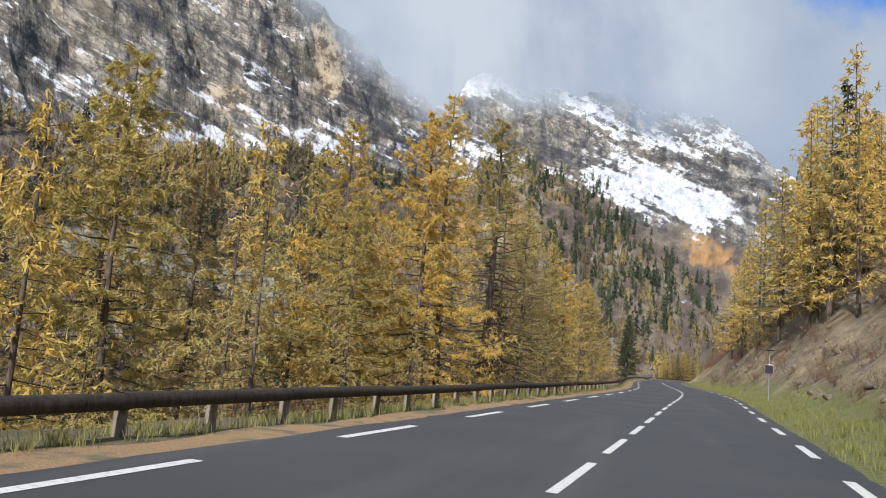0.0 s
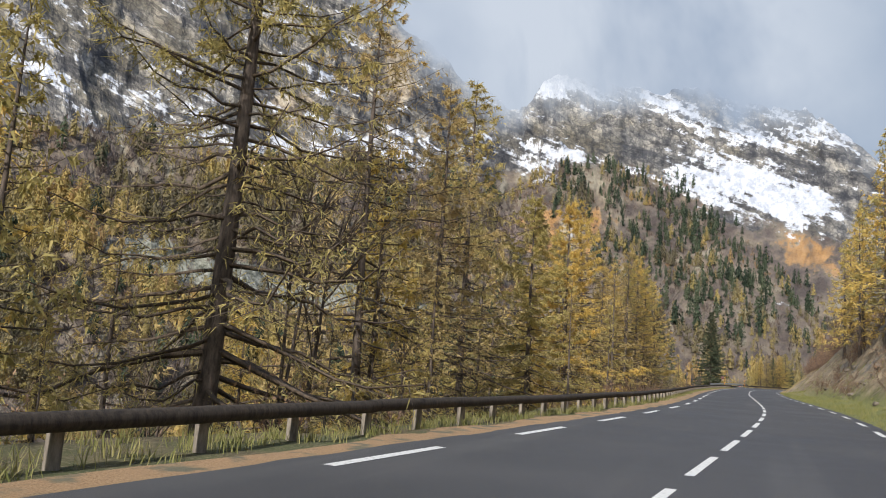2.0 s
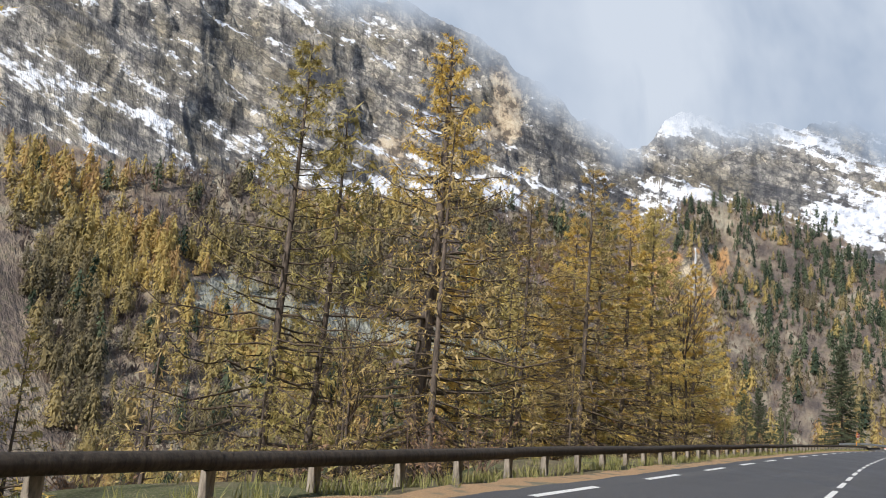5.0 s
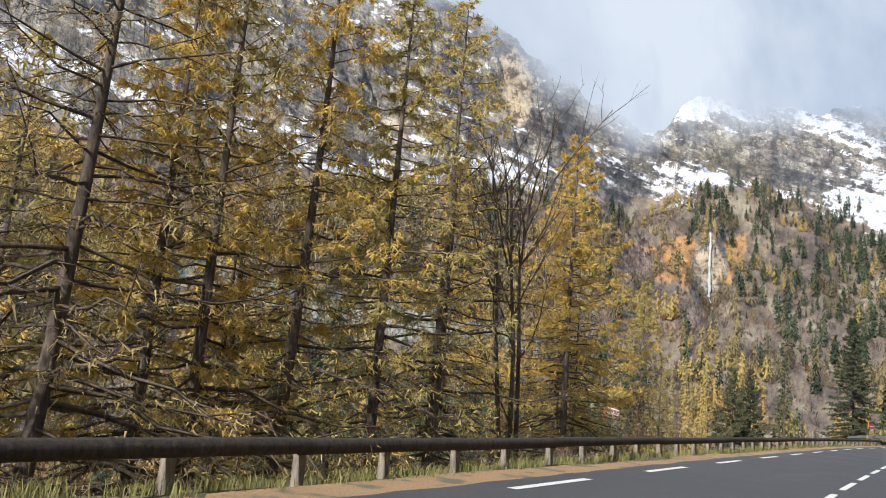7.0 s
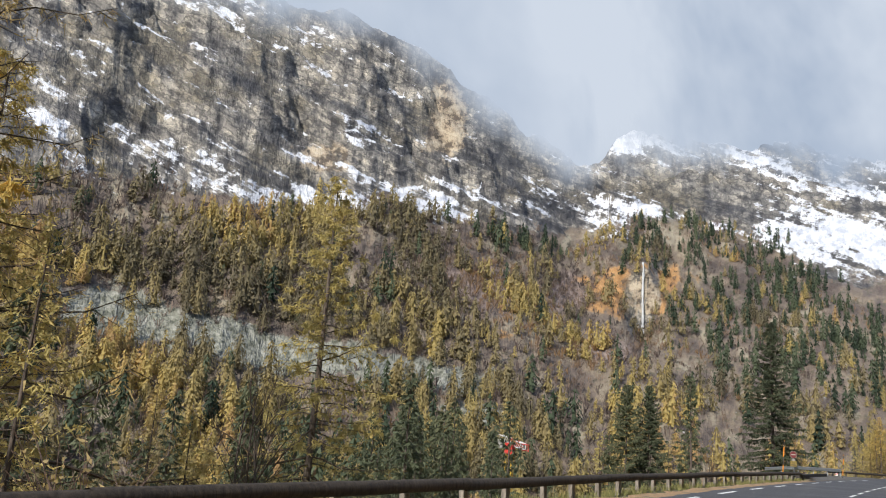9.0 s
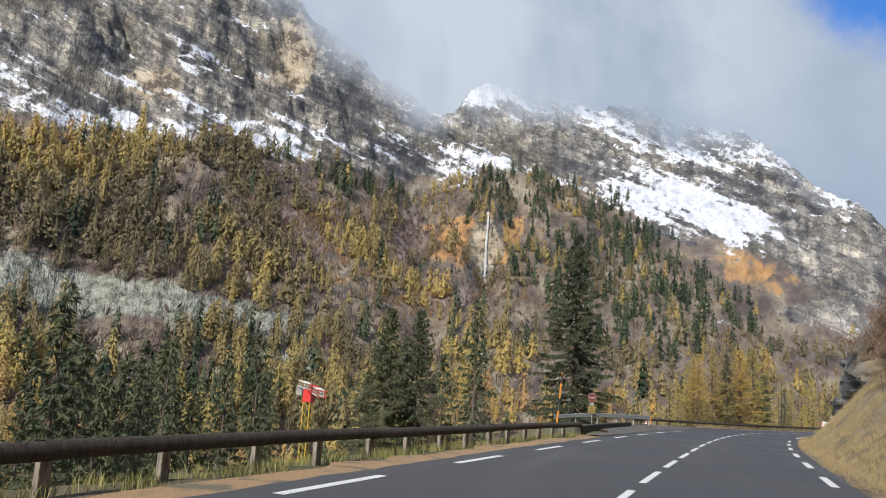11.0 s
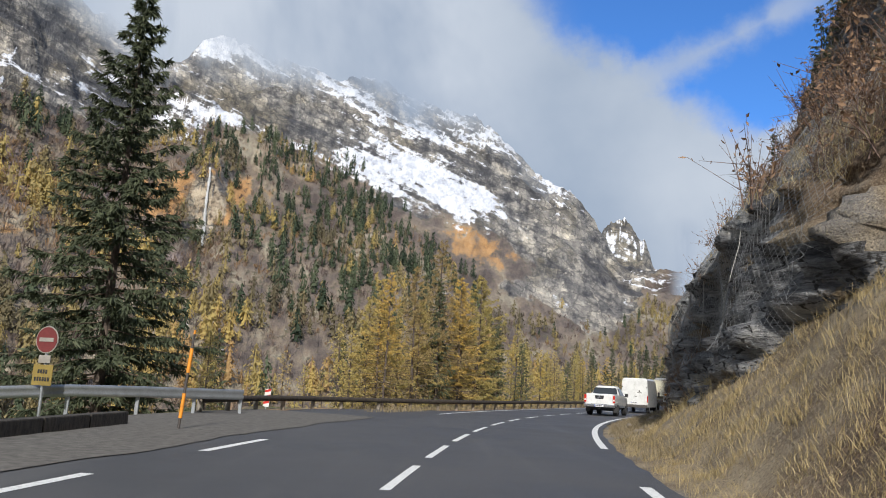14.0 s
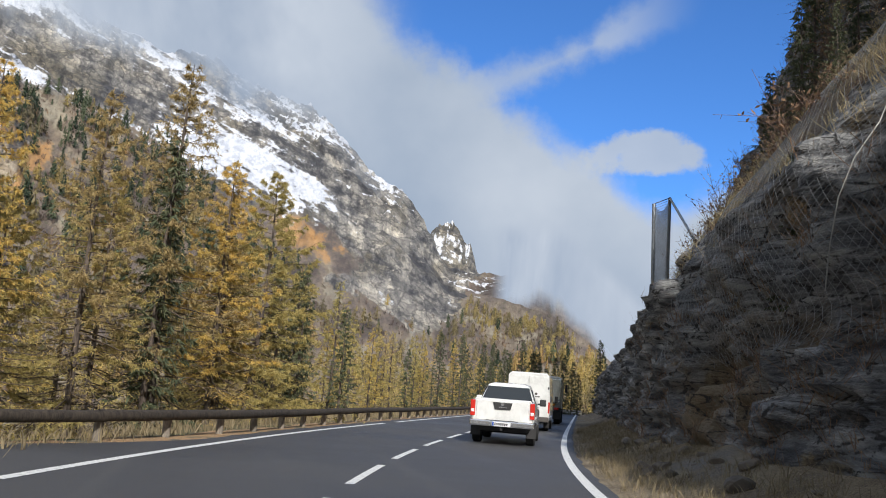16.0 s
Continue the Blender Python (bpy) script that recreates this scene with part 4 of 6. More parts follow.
def spruce(seed, height, spread, near=True):
    """Spruce: dense whorls of drooping dark sprays."""
    r = np.random.default_rng(seed)
    root = thing("spruce_tree", "", "tree")
    trunk, limbs, leaf = Soup(), Soup(), Soup()
    trunk.tube([np.array([0, 0, -1.5 + (height + 1.5) * k]) for k in np.linspace(0, 1, 8)], [0.013 * height * (1 - k) + 0.015 for k in np.linspace(0, 1, 8)], 8)
    count = int(height * (9 if near else 4.5))
    ks = np.array((0, 0.3, 0.6, 0.85, 1.0))
    turn = r.random() * 6.28
    for b in range(count):
        t = 0.06 + 0.93 * (b + r.random()) / count
        size = spread * (1 - t) ** 0.9 * (0.50 + 0.5 * r.random()) + 0.2
        turn += 2.4 + 0.5 * r.normal()
        d = np.array([math.cos(turn), math.sin(turn), 0])
        side = np.array([-d[1], d[0], 0])
        z = (0.45 * t - 0.12) * ks - 0.42 * ks ** 2 * (1 - 0.7 * t) + 0.26 * ks ** 3
        pts = np.array([0, 0, t * height]) + size * (ks[:, None] * d + z[:, None] * np.array([0, 0, 1.0])) + r.normal(size=(5, 3)) * 0.02 * size * (ks > 0)[:, None]
        limbs.tube(list(pts if near else pts[::2]), [0.010 * size + 0.008 - 0.009 * size * k for k in (ks if near else ks[::2])], 3)
        # side shoots with hanging sprays
        m = int(8 + size * 10) if near else int(5 + size * 4)
        k = 0.06 + 0.94 * r.random(m) ** 0.9
        at = np.stack([np.interp(k, ks, pts[:, c]) for c in range(3)], 1)
        tw = (0.35 + 0.4 * r.random(m))[:, None] * d + (r.uniform(-1, 1, m) * 0.9)[:, None] * side
        tw[:, 2] = -0.50 + 0.40 * r.random(m)
        ln = (0.3 + 0.7 * r.random(m)) * (0.22 + 0.22 * size) * (1.15 - 0.55 * k)
        tip = at + tw * ln[:, None]
        q = m * (7 if near else 3)
        i = r.integers(0, m, q)
        dd = 0.8 * tw[i] + r.normal(size=(q, 3)) * 0.38 + np.array([0, 0, -0.35])
        dd = dd / np.linalg.norm(dd, axis=1)[:, None] * ((0.16 + 0.26 * r.random(q)) * (1 if near else 1.7))[:, None]
        P = at[i] + (tip[i] - at[i]) * r.random((q, 1))
        leaf.needles(P, dd, (0.030 + 0.028 * r.random(q)) * (1 if near else 1.8), r)
    part("trunk", trunk.mesh("trunk", M_BARK, True), None, root)
    tagged(part("branchwork", limbs.mesh("branchwork", M_TWIG), None, root), kind="stuff")
    part("crown", leaf.mesh("crown", M_SPRUCE), None, root, "dense dark green needles")
    return root


def bare_tree(seed, height):
    """Leafless broadleaf tree with several upright stems and forking limbs."""
    r = np.random.default_rng(seed)
    root = thing("bare_tree", "", "tree")
    trunk, limbs = Soup(), Soup()

    def grow(p, d, length, rad, depth):
        pts = [p]
        for k in range(4):
            d = d + r.normal(size=3) * 0.10 + np.array([0, 0, 0.06])
            d = d / np.linalg.norm(d)
            pts.append(pts[-1] + d * length / 4)
        (trunk if depth == 0 else limbs).tube(pts, [rad * (1 - 0.16 * k) for k in range(5)], 6 if depth == 0 else 3)
        if depth < 3:
            for _ in range((9, 5, 2)[depth]):
                k = 0.25 + 0.75 * r.random()
                i = min(int(k * 4), 3)
                at = pts[i] + (pts[i + 1] - pts[i]) * (k * 4 - i)
                a = r.random() * 2 * math.pi
                nd = d * 0.75 + 0.55 * np.array([math.cos(a), math.sin(a), 0.2])
                grow(at, nd / np.linalg.norm(nd), length * (0.26 + 0.20 * r.random()), rad * 0.40, depth + 1)

    for k in range(3):
        a = r.random() * 6.28
        grow(np.array([0.25 * math.cos(a), 0.25 * math.sin(a), -1.0]), np.array([0.07 * math.cos(a), 0.07 * math.sin(a), 1.0]), height * (0.75 + 0.3 * r.random()), 0.009 * height, 0)
    part("trunk", trunk.mesh("trunk", M_BARK, True), None, root)
    part("branchwork", limbs.mesh("branchwork", M_TWIG), None, root)
    return root


def plant(proto, x, y, z, turn, size, label, group):
    """Sets a tree; the prototype is used up first."""
    m = Matrix.Translation((x, y, z)) @ Euler((0, 0, turn)).to_matrix().to_4x4()
    if not proto.get("used"):
        ob = proto
        ob.matrix_basis = m
        ob["used"] = 1
    else:
        ob = copy_thing(proto, m)
    ob.scale = (size, size, size)
    tagged(ob, label, "tree", group)
    return ob


def station(x, y):
    """Station and distance to the right of the nearest point of the road's line."""
    d = (_x - x) ** 2 + (_y - y) ** 2
    i = int(d.argmin())
    return float(_s[i]), float(math.cos(_h[i]) * (x - _x[i]) + math.sin(_h[i]) * (y - _y[i]))


def ground_at(x, y):
    s, lat = station(x, y)
    if lat > 2.4:
        return float(bank(np.array([s]), np.array([lat]))[0])
    return float(left_ground(np.array([s]), np.array([min(lat + float(lay_by(s)), -5.4)]))[0])


def build_trees():
    r = random.Random(5)
    kinds = {
        "gold": [larch(11, 15, 4.5, 1.45, 0.06, M_GOLD), larch(12, 16, 4.4, 1.25, 0.22, M_GOLD), larch(13, 14, 4.7, 1.5, 0.04, M_OLIVE)],
        "thin": [larch(21, 16, 4.0, 0.75, 0.34, M_RUST), larch(22, 17, 3.8, 0.70, 0.38, M_GOLD), larch(23, 15, 3.7, 0.75, 0.30, M_OLIVE)],
        "branchy": [larch(24, 17, 5.4, 0.60, 0.74, M_RUST), larch(25, 16, 4.5, 0.6, 0.64, M_OLIVE)],
        "old": [larch(26, 18, 5.2, 0.5, 0.66, M_GOLD, stout=1.9), larch(27, 17, 5.0, 0.85, 0.52, M_OLIVE, stout=1.5)],
        "dark": [spruce(31, 20, 6.0)],
        "bare": [bare_tree(41, 11), bare_tree(42, 8)],
        "mid gold": [larch(51, 15, 3.3, 1.0, 0.08, M_GOLD, False), larch(52, 16, 3.4, 0.9, 0.12, M_OLIVE, False), larch(53, 14, 3.2, 0.9, 0.1, M_GOLD, False)],
        "mid thin": [larch(61, 16, 3.6, 0.6, 0.3, M_RUST, False), larch(62, 15, 3.3, 0.75, 0.2, M_OLIVE, False)],
        "mid dark": [spruce(71, 19, 3.8, False), spruce(72, 15, 3.1, False)]}
    text = {"gold": "larch with thick golden autumn needles beside the road", "thin": "sparse larch with bare lower branches and thin brown needles",
            "branchy": "tall larch with long dark bare branches and thin needles",
            "old": "stout old larch with a dense fan of long bare drooping branches",
            "dark": "dark green spruce with drooping branches", "bare": "leafless tree with several dark upright stems",
            "mid gold": "golden autumn larch in the wood on the slope", "mid thin": "thin brown larch standing in the wood on the slope", "mid dark": "dark green spruce on the valley slope"}

    def put(kind, i, x, y, size, dz=0.0):
        proto = kinds[kind]
        plant(proto[i % len(proto)], x, y, ground_at(x, y) - 0.1 + dz, r.random() * 6.28, size, text[kind], kind.split()[-1] + " trees")

    # single trees that stand out along the valley side
    for kind, i, x, y, size in (
            ("gold", 2, -13.0, 16.9, 0.86), ("thin", 0, -13.6, 20.8, 0.66), ("gold", 1, -11.7, 27.4, 0.80), ("gold", 2, -10.2, 25.2, 0.62),
            ("gold", 0, -9.2, 29.6, 0.83), ("thin", 1, -9.0, 33.0, 0.84), ("old", 1, -9.1, 42.0, 0.98), ("branchy", 0, -9.6, 50.0, 0.92),
            ("thin", 0, -9.4, 55.0, 0.86), ("branchy", 1, -10.0, 60.1, 1.0), ("gold", 2, -8.8, 66.5, 0.86), ("gold", 0, -8.2, 72.0, 0.85),
            ("old", 0, -12.9, 94.4, 1.1), ("bare", 1, -11.2, 88.0, 1.0), ("thin", 1, -9.7, 109.3, 0.92), ("branchy", 1, -10.2, 107.4, 0.95), ("branchy", 1, -12.0, 86.0, 0.95), ("gold", 1, -11.4, 107.0, 0.92), ("branchy", 0, -11.6, 129.0, 0.9),
            ("branchy", 1, -10.4, 116.9, 1.05), ("bare", 0, -8.7, 119.3, 1.0), ("gold", 1, -9.8, 125.8, 0.90), ("thin", 2, -9.0, 112.0, 0.95),
            ("branchy", 0, -9.7, 103.6, 0.9), ("thin", 1, -13.5, 122.0, 0.85), ("thin", 2, -12.5, 131.0, 0.80), ("thin", 0, -14.0, 111.5, 0.9), ("thin", 1, -12.6, 98.0, 0.7), ("branchy", 0, -11.5, 101.0, 0.85), ("thin", 2, -11.8, 141.3, 0.80), ("bare", 1, -10.6, 137.5, 0.7)):
        put(kind, i, x, y, size)
    # the wood behind them
    k = 0
    for row, lat0 in enumerate((-13.0, -17.0, -22.5)):
        s = -14.0 + row
        while s < 126 - 3 * row:
            s += r.uniform(3.4, 7.0) * (1.15 if row == 0 else 1) * (1.9 if s > 74 else 1)
            lat = lat0 + r.uniform(-1.6, 1.6)
            x, y = road(s, lat)
            sparse = s > 74 or r.random() < (0.65 if s > 40 else 0.3)
            if row == 0:
                kind = "bare" if r.random() < 0.12 else "mid thin" if sparse else "mid gold"
            else:
                kind = "mid dark" if s < 74 and r.random() < 0.06 else "bare" if r.random() < 0.06 else "mid thin" if (sparse and r.random() < 0.7) else "mid gold"
            put(kind, k, float(x), float(y), r.uniform(0.62, 0.95) * (0.7 if kind == "mid dark" else 1) * (0.8 if row == 0 else 1))
            k += 1
    # young larches under the wood
    for _ in range(46):
        x, y = road(r.uniform(8, 136), -r.uniform(8.8, 15.5))
        put("mid thin", k, float(x), float(y), r.uniform(0.16, 0.36))
        k += 1
    # round the bend
    put("bare", 1, -7.3, 180.6, 0.48)
    put("dark", 0, -7.6, 221.5, 1.0)
    put("dark", 0, -21.5, 210.8, 0.86)
    put("dark", 0, -19.6, 213.0, 0.80)
    put("mid dark", 1, -24.5, 214.5, 0.9)
    for kind, i, x, y, size in (("thin", 0, 6.3, 237.9, 0.66), ("gold", 2, 9.8, 243.5, 0.66), ("thin", 1, 3.1, 231.2, 0.44), ("thin", 2, 2.1, 233.0, 0.50),
                                ("gold", 2, 10.6, 241.0, 0.42), ("mid dark", 1, 13.0, 247.0, 0.42), ("thin", 0, 4.6, 235.2, 0.56), ("gold", 1, 8.2, 241.2, 0.55)):
        s, lat = station(x, y)
        x, y = road(s, min(lat, -9.2))
        put(kind, i, float(x), float(y), size)
    s = 222.0
    while s < 330:
        s += r.uniform(1.5, 3.0) * (1 if s < 262 else 1.6)
        for row, lat0 in enumerate((-9.8, -13.0, -17.5)):
            lat = lat0 + r.uniform(-1.6, 1.6)
            if s < 228 and lat > -15:
                continue
            x, y = road(s, lat)
            near = "" if row == 0 and s < 248 else "mid "
            q = r.random()
            kind = "mid dark" if q < (0.36 if s < 245 else 0.18) else near + ("gold" if q < 0.48 else "thin")
            put(kind, 2 if kind == "gold" else 2 * (k % 2) if kind == "thin" else k, float(x), float(y), r.uniform(0.38, 0.54) * (0.85 if kind == "mid dark" else 1))
            k += 1
    # dark spruces where the road goes out of sight
    for _ in range(18):
        x, y = r.uniform(40, 56), r.uniform(296, 330)
        plant(kinds["mid dark"][k % 2], x, y, -1.0, r.random() * 6.28, r.uniform(0.42, 0.6), text["mid dark"], "dark trees")
        k += 1
    # spruces on top of the cliff
    for s, v, size in ((239, 11, 0.30), (243, 13, 0.36), (236, 11.5, 0.24), (232.5, 9.2, 0.13), (247, 12, 0.3), (229.3, 3.4, 0.16), (226, 16, 0.3), (229, 20, 0.4), (234, 24, 0.5), (222, 22, 0.45)):
        P, Z = cliff_point(np.array([s]), np.array([v]))
        plant(kinds["mid dark"][k % 2], float(P[0, 0]), float(P[0, 1]), float(Z[0]) - 0.3, r.random() * 6.28, size, "dark green spruce rooted in the cliff", "dark trees")
        k += 1
    # woods down the valley slope
    for _ in range(75):
        s, lat = r.uniform(132, 300), -r.uniform(24, 125)
        if lat > -34 and s < 205:
            continue
        x, y = road(s, lat)
        kind = "mid dark" if r.random() < 0.5 else "mid thin" if r.random() < 0.4 else "mid gold"
        put(kind, k, float(x), float(y), r.uniform(0.75, 1.1) * (0.85 if kind == "mid dark" else 1.0))
        k += 1
    for _ in range(34):
        s, lat = r.uniform(150, 235), -r.uniform(40, 85)
        x, y = road(s, lat)
        put("mid dark", k, float(x), float(y), r.uniform(1.15, 1.75))
        k += 1
    # tall spruces close together on the valley floor under the lay-by
    for _ in range(40):
        x = r.uniform(-68, -28)
        y = 156 + (2.7 - x) * r.uniform(0.95, 1.5)
        if -6 < 0.919 * (x - 2.5) + 0.394 * (y - 122.5) < 9:          # a clearing towards the crane
            continue
        put("mid dark", k, x, y, min((r.uniform(1.0, 7.5) - ground_at(x, y)) / 19.0, 1.7))
        k += 1
    # above the road
    for s, lat, size in ((70, 12, 1.2), (76, 11, 1.3), (82, 10.4, 1.6), (88, 12, 1.55), (93, 9.6, 1.25), (99, 11, 1.3), (104, 9.2, 1.1), (110, 10.5, 1.15),
                         (114, 8.4, 0.95), (120, 9.4, 1.0), (126, 8.2, 0.85), (132, 9.6, 0.9), (85, 15, 1.6), (96, 15, 1.4)):
        x, y = road(s, lat)
        put("mid gold", k, float(x), float(y), size)
        k += 1
    put("mid dark", 0, float(road(79, 13)[0]), float(road(79, 13)[1]), 1.1)
    for _ in range(55):
        s, lat = r.uniform(55, 150), r.uniform(11, 38)
        x, y = road(s, lat)
        put("mid gold" if r.random() < 0.88 else "mid dark", k, float(x), float(y), r.uniform(0.75, 1.1))
        k += 1


def build_far_woods():
    """Woods on the opposite mountain: thousands of small ragged conifers and bare brush."""
    r = np.random.default_rng(3)

    def sites(count, density):
        """Spots on the slope, thinned by a density of bearing, height in degrees and a clump noise."""
        out = np.zeros((0, 5))
        while len(out) < count:
            n = 60000
            az = r.uniform(-70, 30, n)
            _, far, foot = crest(az)
            d = np.sqrt(r.uniform(150.0 ** 2, (0.72 * far) ** 2))
            z = mountain_z(az, d)
            x, y = d * np.sin(np.radians(az)), d * np.cos(np.radians(az))
            el = np.degrees(np.arctan2(z, d))
            clump = fbm(x / 55.0, y / 55.0 + 50, 3)
            over = el - np.interp(az, TREELINE[:, 0], TREELINE[:, 1]) + 5.0 * (clump - 0.55)
            keep = r.random(n) < density(az, el, z, clump) * soft_step(over, 0.5, -1.2)
            out = np.concatenate([out, np.stack([HUB[0] + x, HUB[1] + y, z, clump, az], 1)[keep]])
        return out[:count]

    def wood(name, P, sprays, slim, low, tall, mat, label, tint):
        """Each tree: a ragged tapering crown of small drooping sprays round a closed inner cone."""
        n = len(P)
        h = (0.55 * low + (tall - 0.55 * low) * r.random(n) ** 1.2)[:, None]
        wide = slim * r.uniform(0.75, 1.4, (n, 1))
        t = 1 - (r.random((n, sprays)) * 0.985 + 0.002) ** 0.6
        a = r.uniform(0, 2 * np.pi, (n, sprays)) + 0 * t
        lobe = 1 + 0.22 * np.sin(t * 31 + 6.28 * r.random((n, 1))) * (1 - t)
        reach = h * wide * ((1 - t) ** 0.68 * np.minimum(1, 0.45 + 4.5 * t) * lobe * r.uniform(0.45, 1.08, (n, sprays)) + 0.01)
        size = h * (0.52 / math.sqrt(sprays) + 0.004) * r.uniform(0.6, 1.5, (n, sprays))
        mid = np.stack([P[:, :1] + reach * np.cos(a), P[:, 1:2] + reach * np.sin(a), P[:, 2:3] + h * (0.03 + 0.95 * t)], -1)
        out = np.stack([np.cos(a), np.sin(a), -0.35 + 0.3 * r.normal(size=a.shape)], -1) * size[..., None]
        side = np.stack([-np.sin(a), np.cos(a), 0.3 * r.normal(size=a.shape)], -1) * (0.62 * size)[..., None]
        up = np.array([0, 0, 1.0]) * (0.75 * size)[..., None]
        V = np.stack([mid - 0.4 * out + up, mid + 0.6 * out - side - 0.4 * up, mid + 0.6 * out + side - 0.4 * up], 2).reshape(n, -1, 3)
        turn = np.linspace(0, 2 * np.pi, 6)[None] + r.random((n, 1))
        ring = np.stack([P[:, :1] + 0.26 * wide * h * np.cos(turn), P[:, 1:2] + 0.26 * wide * h * np.sin(turn), P[:, 2:3] + h * 0.10 + 0 * turn], -1)
        peak = np.repeat((P[:, :3] + np.concatenate([0 * h, 0 * h, 0.97 * h], 1))[:, None], 5, 1)
        core = np.stack([peak, ring[:, :-1], ring[:, 1:]], 2).reshape(n, -1, 3)
        V = np.concatenate([V, core], 1)
        each = V.shape[1]
        V = V.reshape(-1, 3)
        me = mesh_np(name, V, np.arange(len(V)).reshape(-1, 3), mat)
        col = np.repeat(tint(P, r.random(n)), each)
        me.attributes.new("tint", "FLOAT", "POINT").data.foreach_set("value", col.astype(np.float32))
        tagged(new(name, me), label, "forest", kind="stuff")

    patch = lambda az, el, a, e, wa, we: np.exp(-((az - a) / wa) ** 2 - ((el - e) / we) ** 2)
    bald = lambda az, el: np.clip(1 - 1.1 * cover("scree", az, el) - 0.75 * cover("brush", az, el) - 0.85 * cover("rust", az, el) - 0.8 * cover("bare", az, el), 0.02, 1)
    dark = lambda az, el: np.clip(patch(az, el, -4, 12.5, 5, 2.5) + patch(az, el, -12, 14.8, 3, 1.2) + patch(az, el, -2, 7, 6, 3) + 0.35 * patch(az, el, -38, -3, 14, 4) + 0.5 * patch(az, el, -24, 14.5, 3, 1), 0, 1)
    P = sites(3700, lambda az, el, z, c: bald(az, el) * (0.10 + 0.9 * soft_step(c, 0.42, 0.54)) * (1 - 0.8 * dark(az, el)))
    gold = lambda P, q: np.clip(0.40 * q + 1.1 * (fbm(P[:, 0] / 70.0 + 5, P[:, 1] / 70.0, 2) - 0.5) + 0.24 + 0.14 * soft_step(P[:, 2], 60, -20), 0, 1)
    d = np.hypot(P[:, 0], P[:, 1] - HUB[1])
    for lo, hi, sprays, name, label in ((0, 270, 850, "valley_larch_wood", "golden and brown autumn larches on the valley floor"), (270, 400, 260, "larch_forest", "golden and brown autumn larch woods across the valley"),
                                        (400, 9999, 90, "upper_larch_forest", "distant golden and brown larch woods on the mountain flank")):
        wood(name, P[(d >= lo) & (d < hi)], sprays, 0.255, 11, 21, M_FARWOOD, label, gold)
    P = sites(850, lambda az, el, z, c: bald(az, el) * (0.03 + 0.95 * dark(az, el)))
    wood("spruce_forest", P, 120, 0.18, 12, 24, M_FARSPRUCE, "dark green spruces among the distant autumn woods", lambda P, q: q)
    # leafless brush between the trees: fans of upright twigs
    P = sites(6500, lambda az, el, z, c: 0.35 + 0.65 * np.clip(cover("brush", az, el), 0, 1) - 0.33 * np.clip(cover("scree", az, el) + cover("rust", az, el), 0, 1))
    n, m = len(P), 11
    h = r.uniform(2.2, 7.0, (n, 1))
    a, lean = r.uniform(0, 2 * np.pi, (n, m)), r.uniform(0.1, 0.75, (n, m))
    foot = np.stack([P[:, :1] + r.normal(0, 0.5, (n, m)), P[:, 1:2] + r.normal(0, 0.5, (n, m)), P[:, 2:3] - 0.3 + 0 * a], -1)
    tip = foot + np.stack([h * lean * np.cos(a), h * lean * np.sin(a), h * r.uniform(0.5, 1.1, (n, m))], -1)
    side = np.stack([-np.sin(a), np.cos(a), 0 * a], -1) * r.uniform(0.12, 0.4, (n, m, 1))
    V = np.stack([foot, tip - side, tip + side], 2).reshape(-1, 3)
    me = mesh_np("brushwood", V, np.arange(len(V)).reshape(-1, 3), M_BRUSHWOOD)
    me.attributes.new("tint", "FLOAT", "POINT").data.foreach_set("value", np.repeat(np.clip(0.5 * r.random(n) + 1.4 * (fbm(P[:, 0] / 60.0, P[:, 1] / 60.0, 2) - 0.5) + 0.2, 0, 1), 3 * m).astype(np.float32))
    tagged(new("brushwood", me), "distant leafless brown brushwood between the trees", "brushwood", kind="stuff")


# ---- rails ----
def log_rail(s0, s1, offset=lambda s: -6.7):
    """Timber guard rail: one long round log rail per panel on short round posts."""
    label = "dark round timber guard rail on pale wooden posts"
    root = thing("guard_rail", label, "guard rail", "guard rails")
    s = s0
    while s < s1 - 0.1:
        e = min(s + 4.0, s1)
        rail = Soup()
        pts = []
        for k in np.linspace(-0.02, 1.02, 6):
            p = road(s + (e - s) * k, offset(s + (e - s) * k))
            pts.append(np.array([p[0], p[1], 0.42 + 0.012 * math.sin(9 * s)]))
        rail.tube(pts, [0.105] * 6, 10)
        part("rail", rail.mesh("rail", M_RAILWOOD, True), None, root)
        for q in (s + 0.1, (s + e) / 2):
            post = Soup()
            x, y = road(q, offset(q) - 0.13)
            post.tube([np.array([x, y, -0.6]), np.array([x, y, 0.38]), np.array([x, y, 0.44]), np.array([x, y, 0.445])], [0.085, 0.085, 0.075, 0.002], 9)
            part("post", post.mesh("post", M_POSTWOOD, True), None, root)
        s = e
    return root


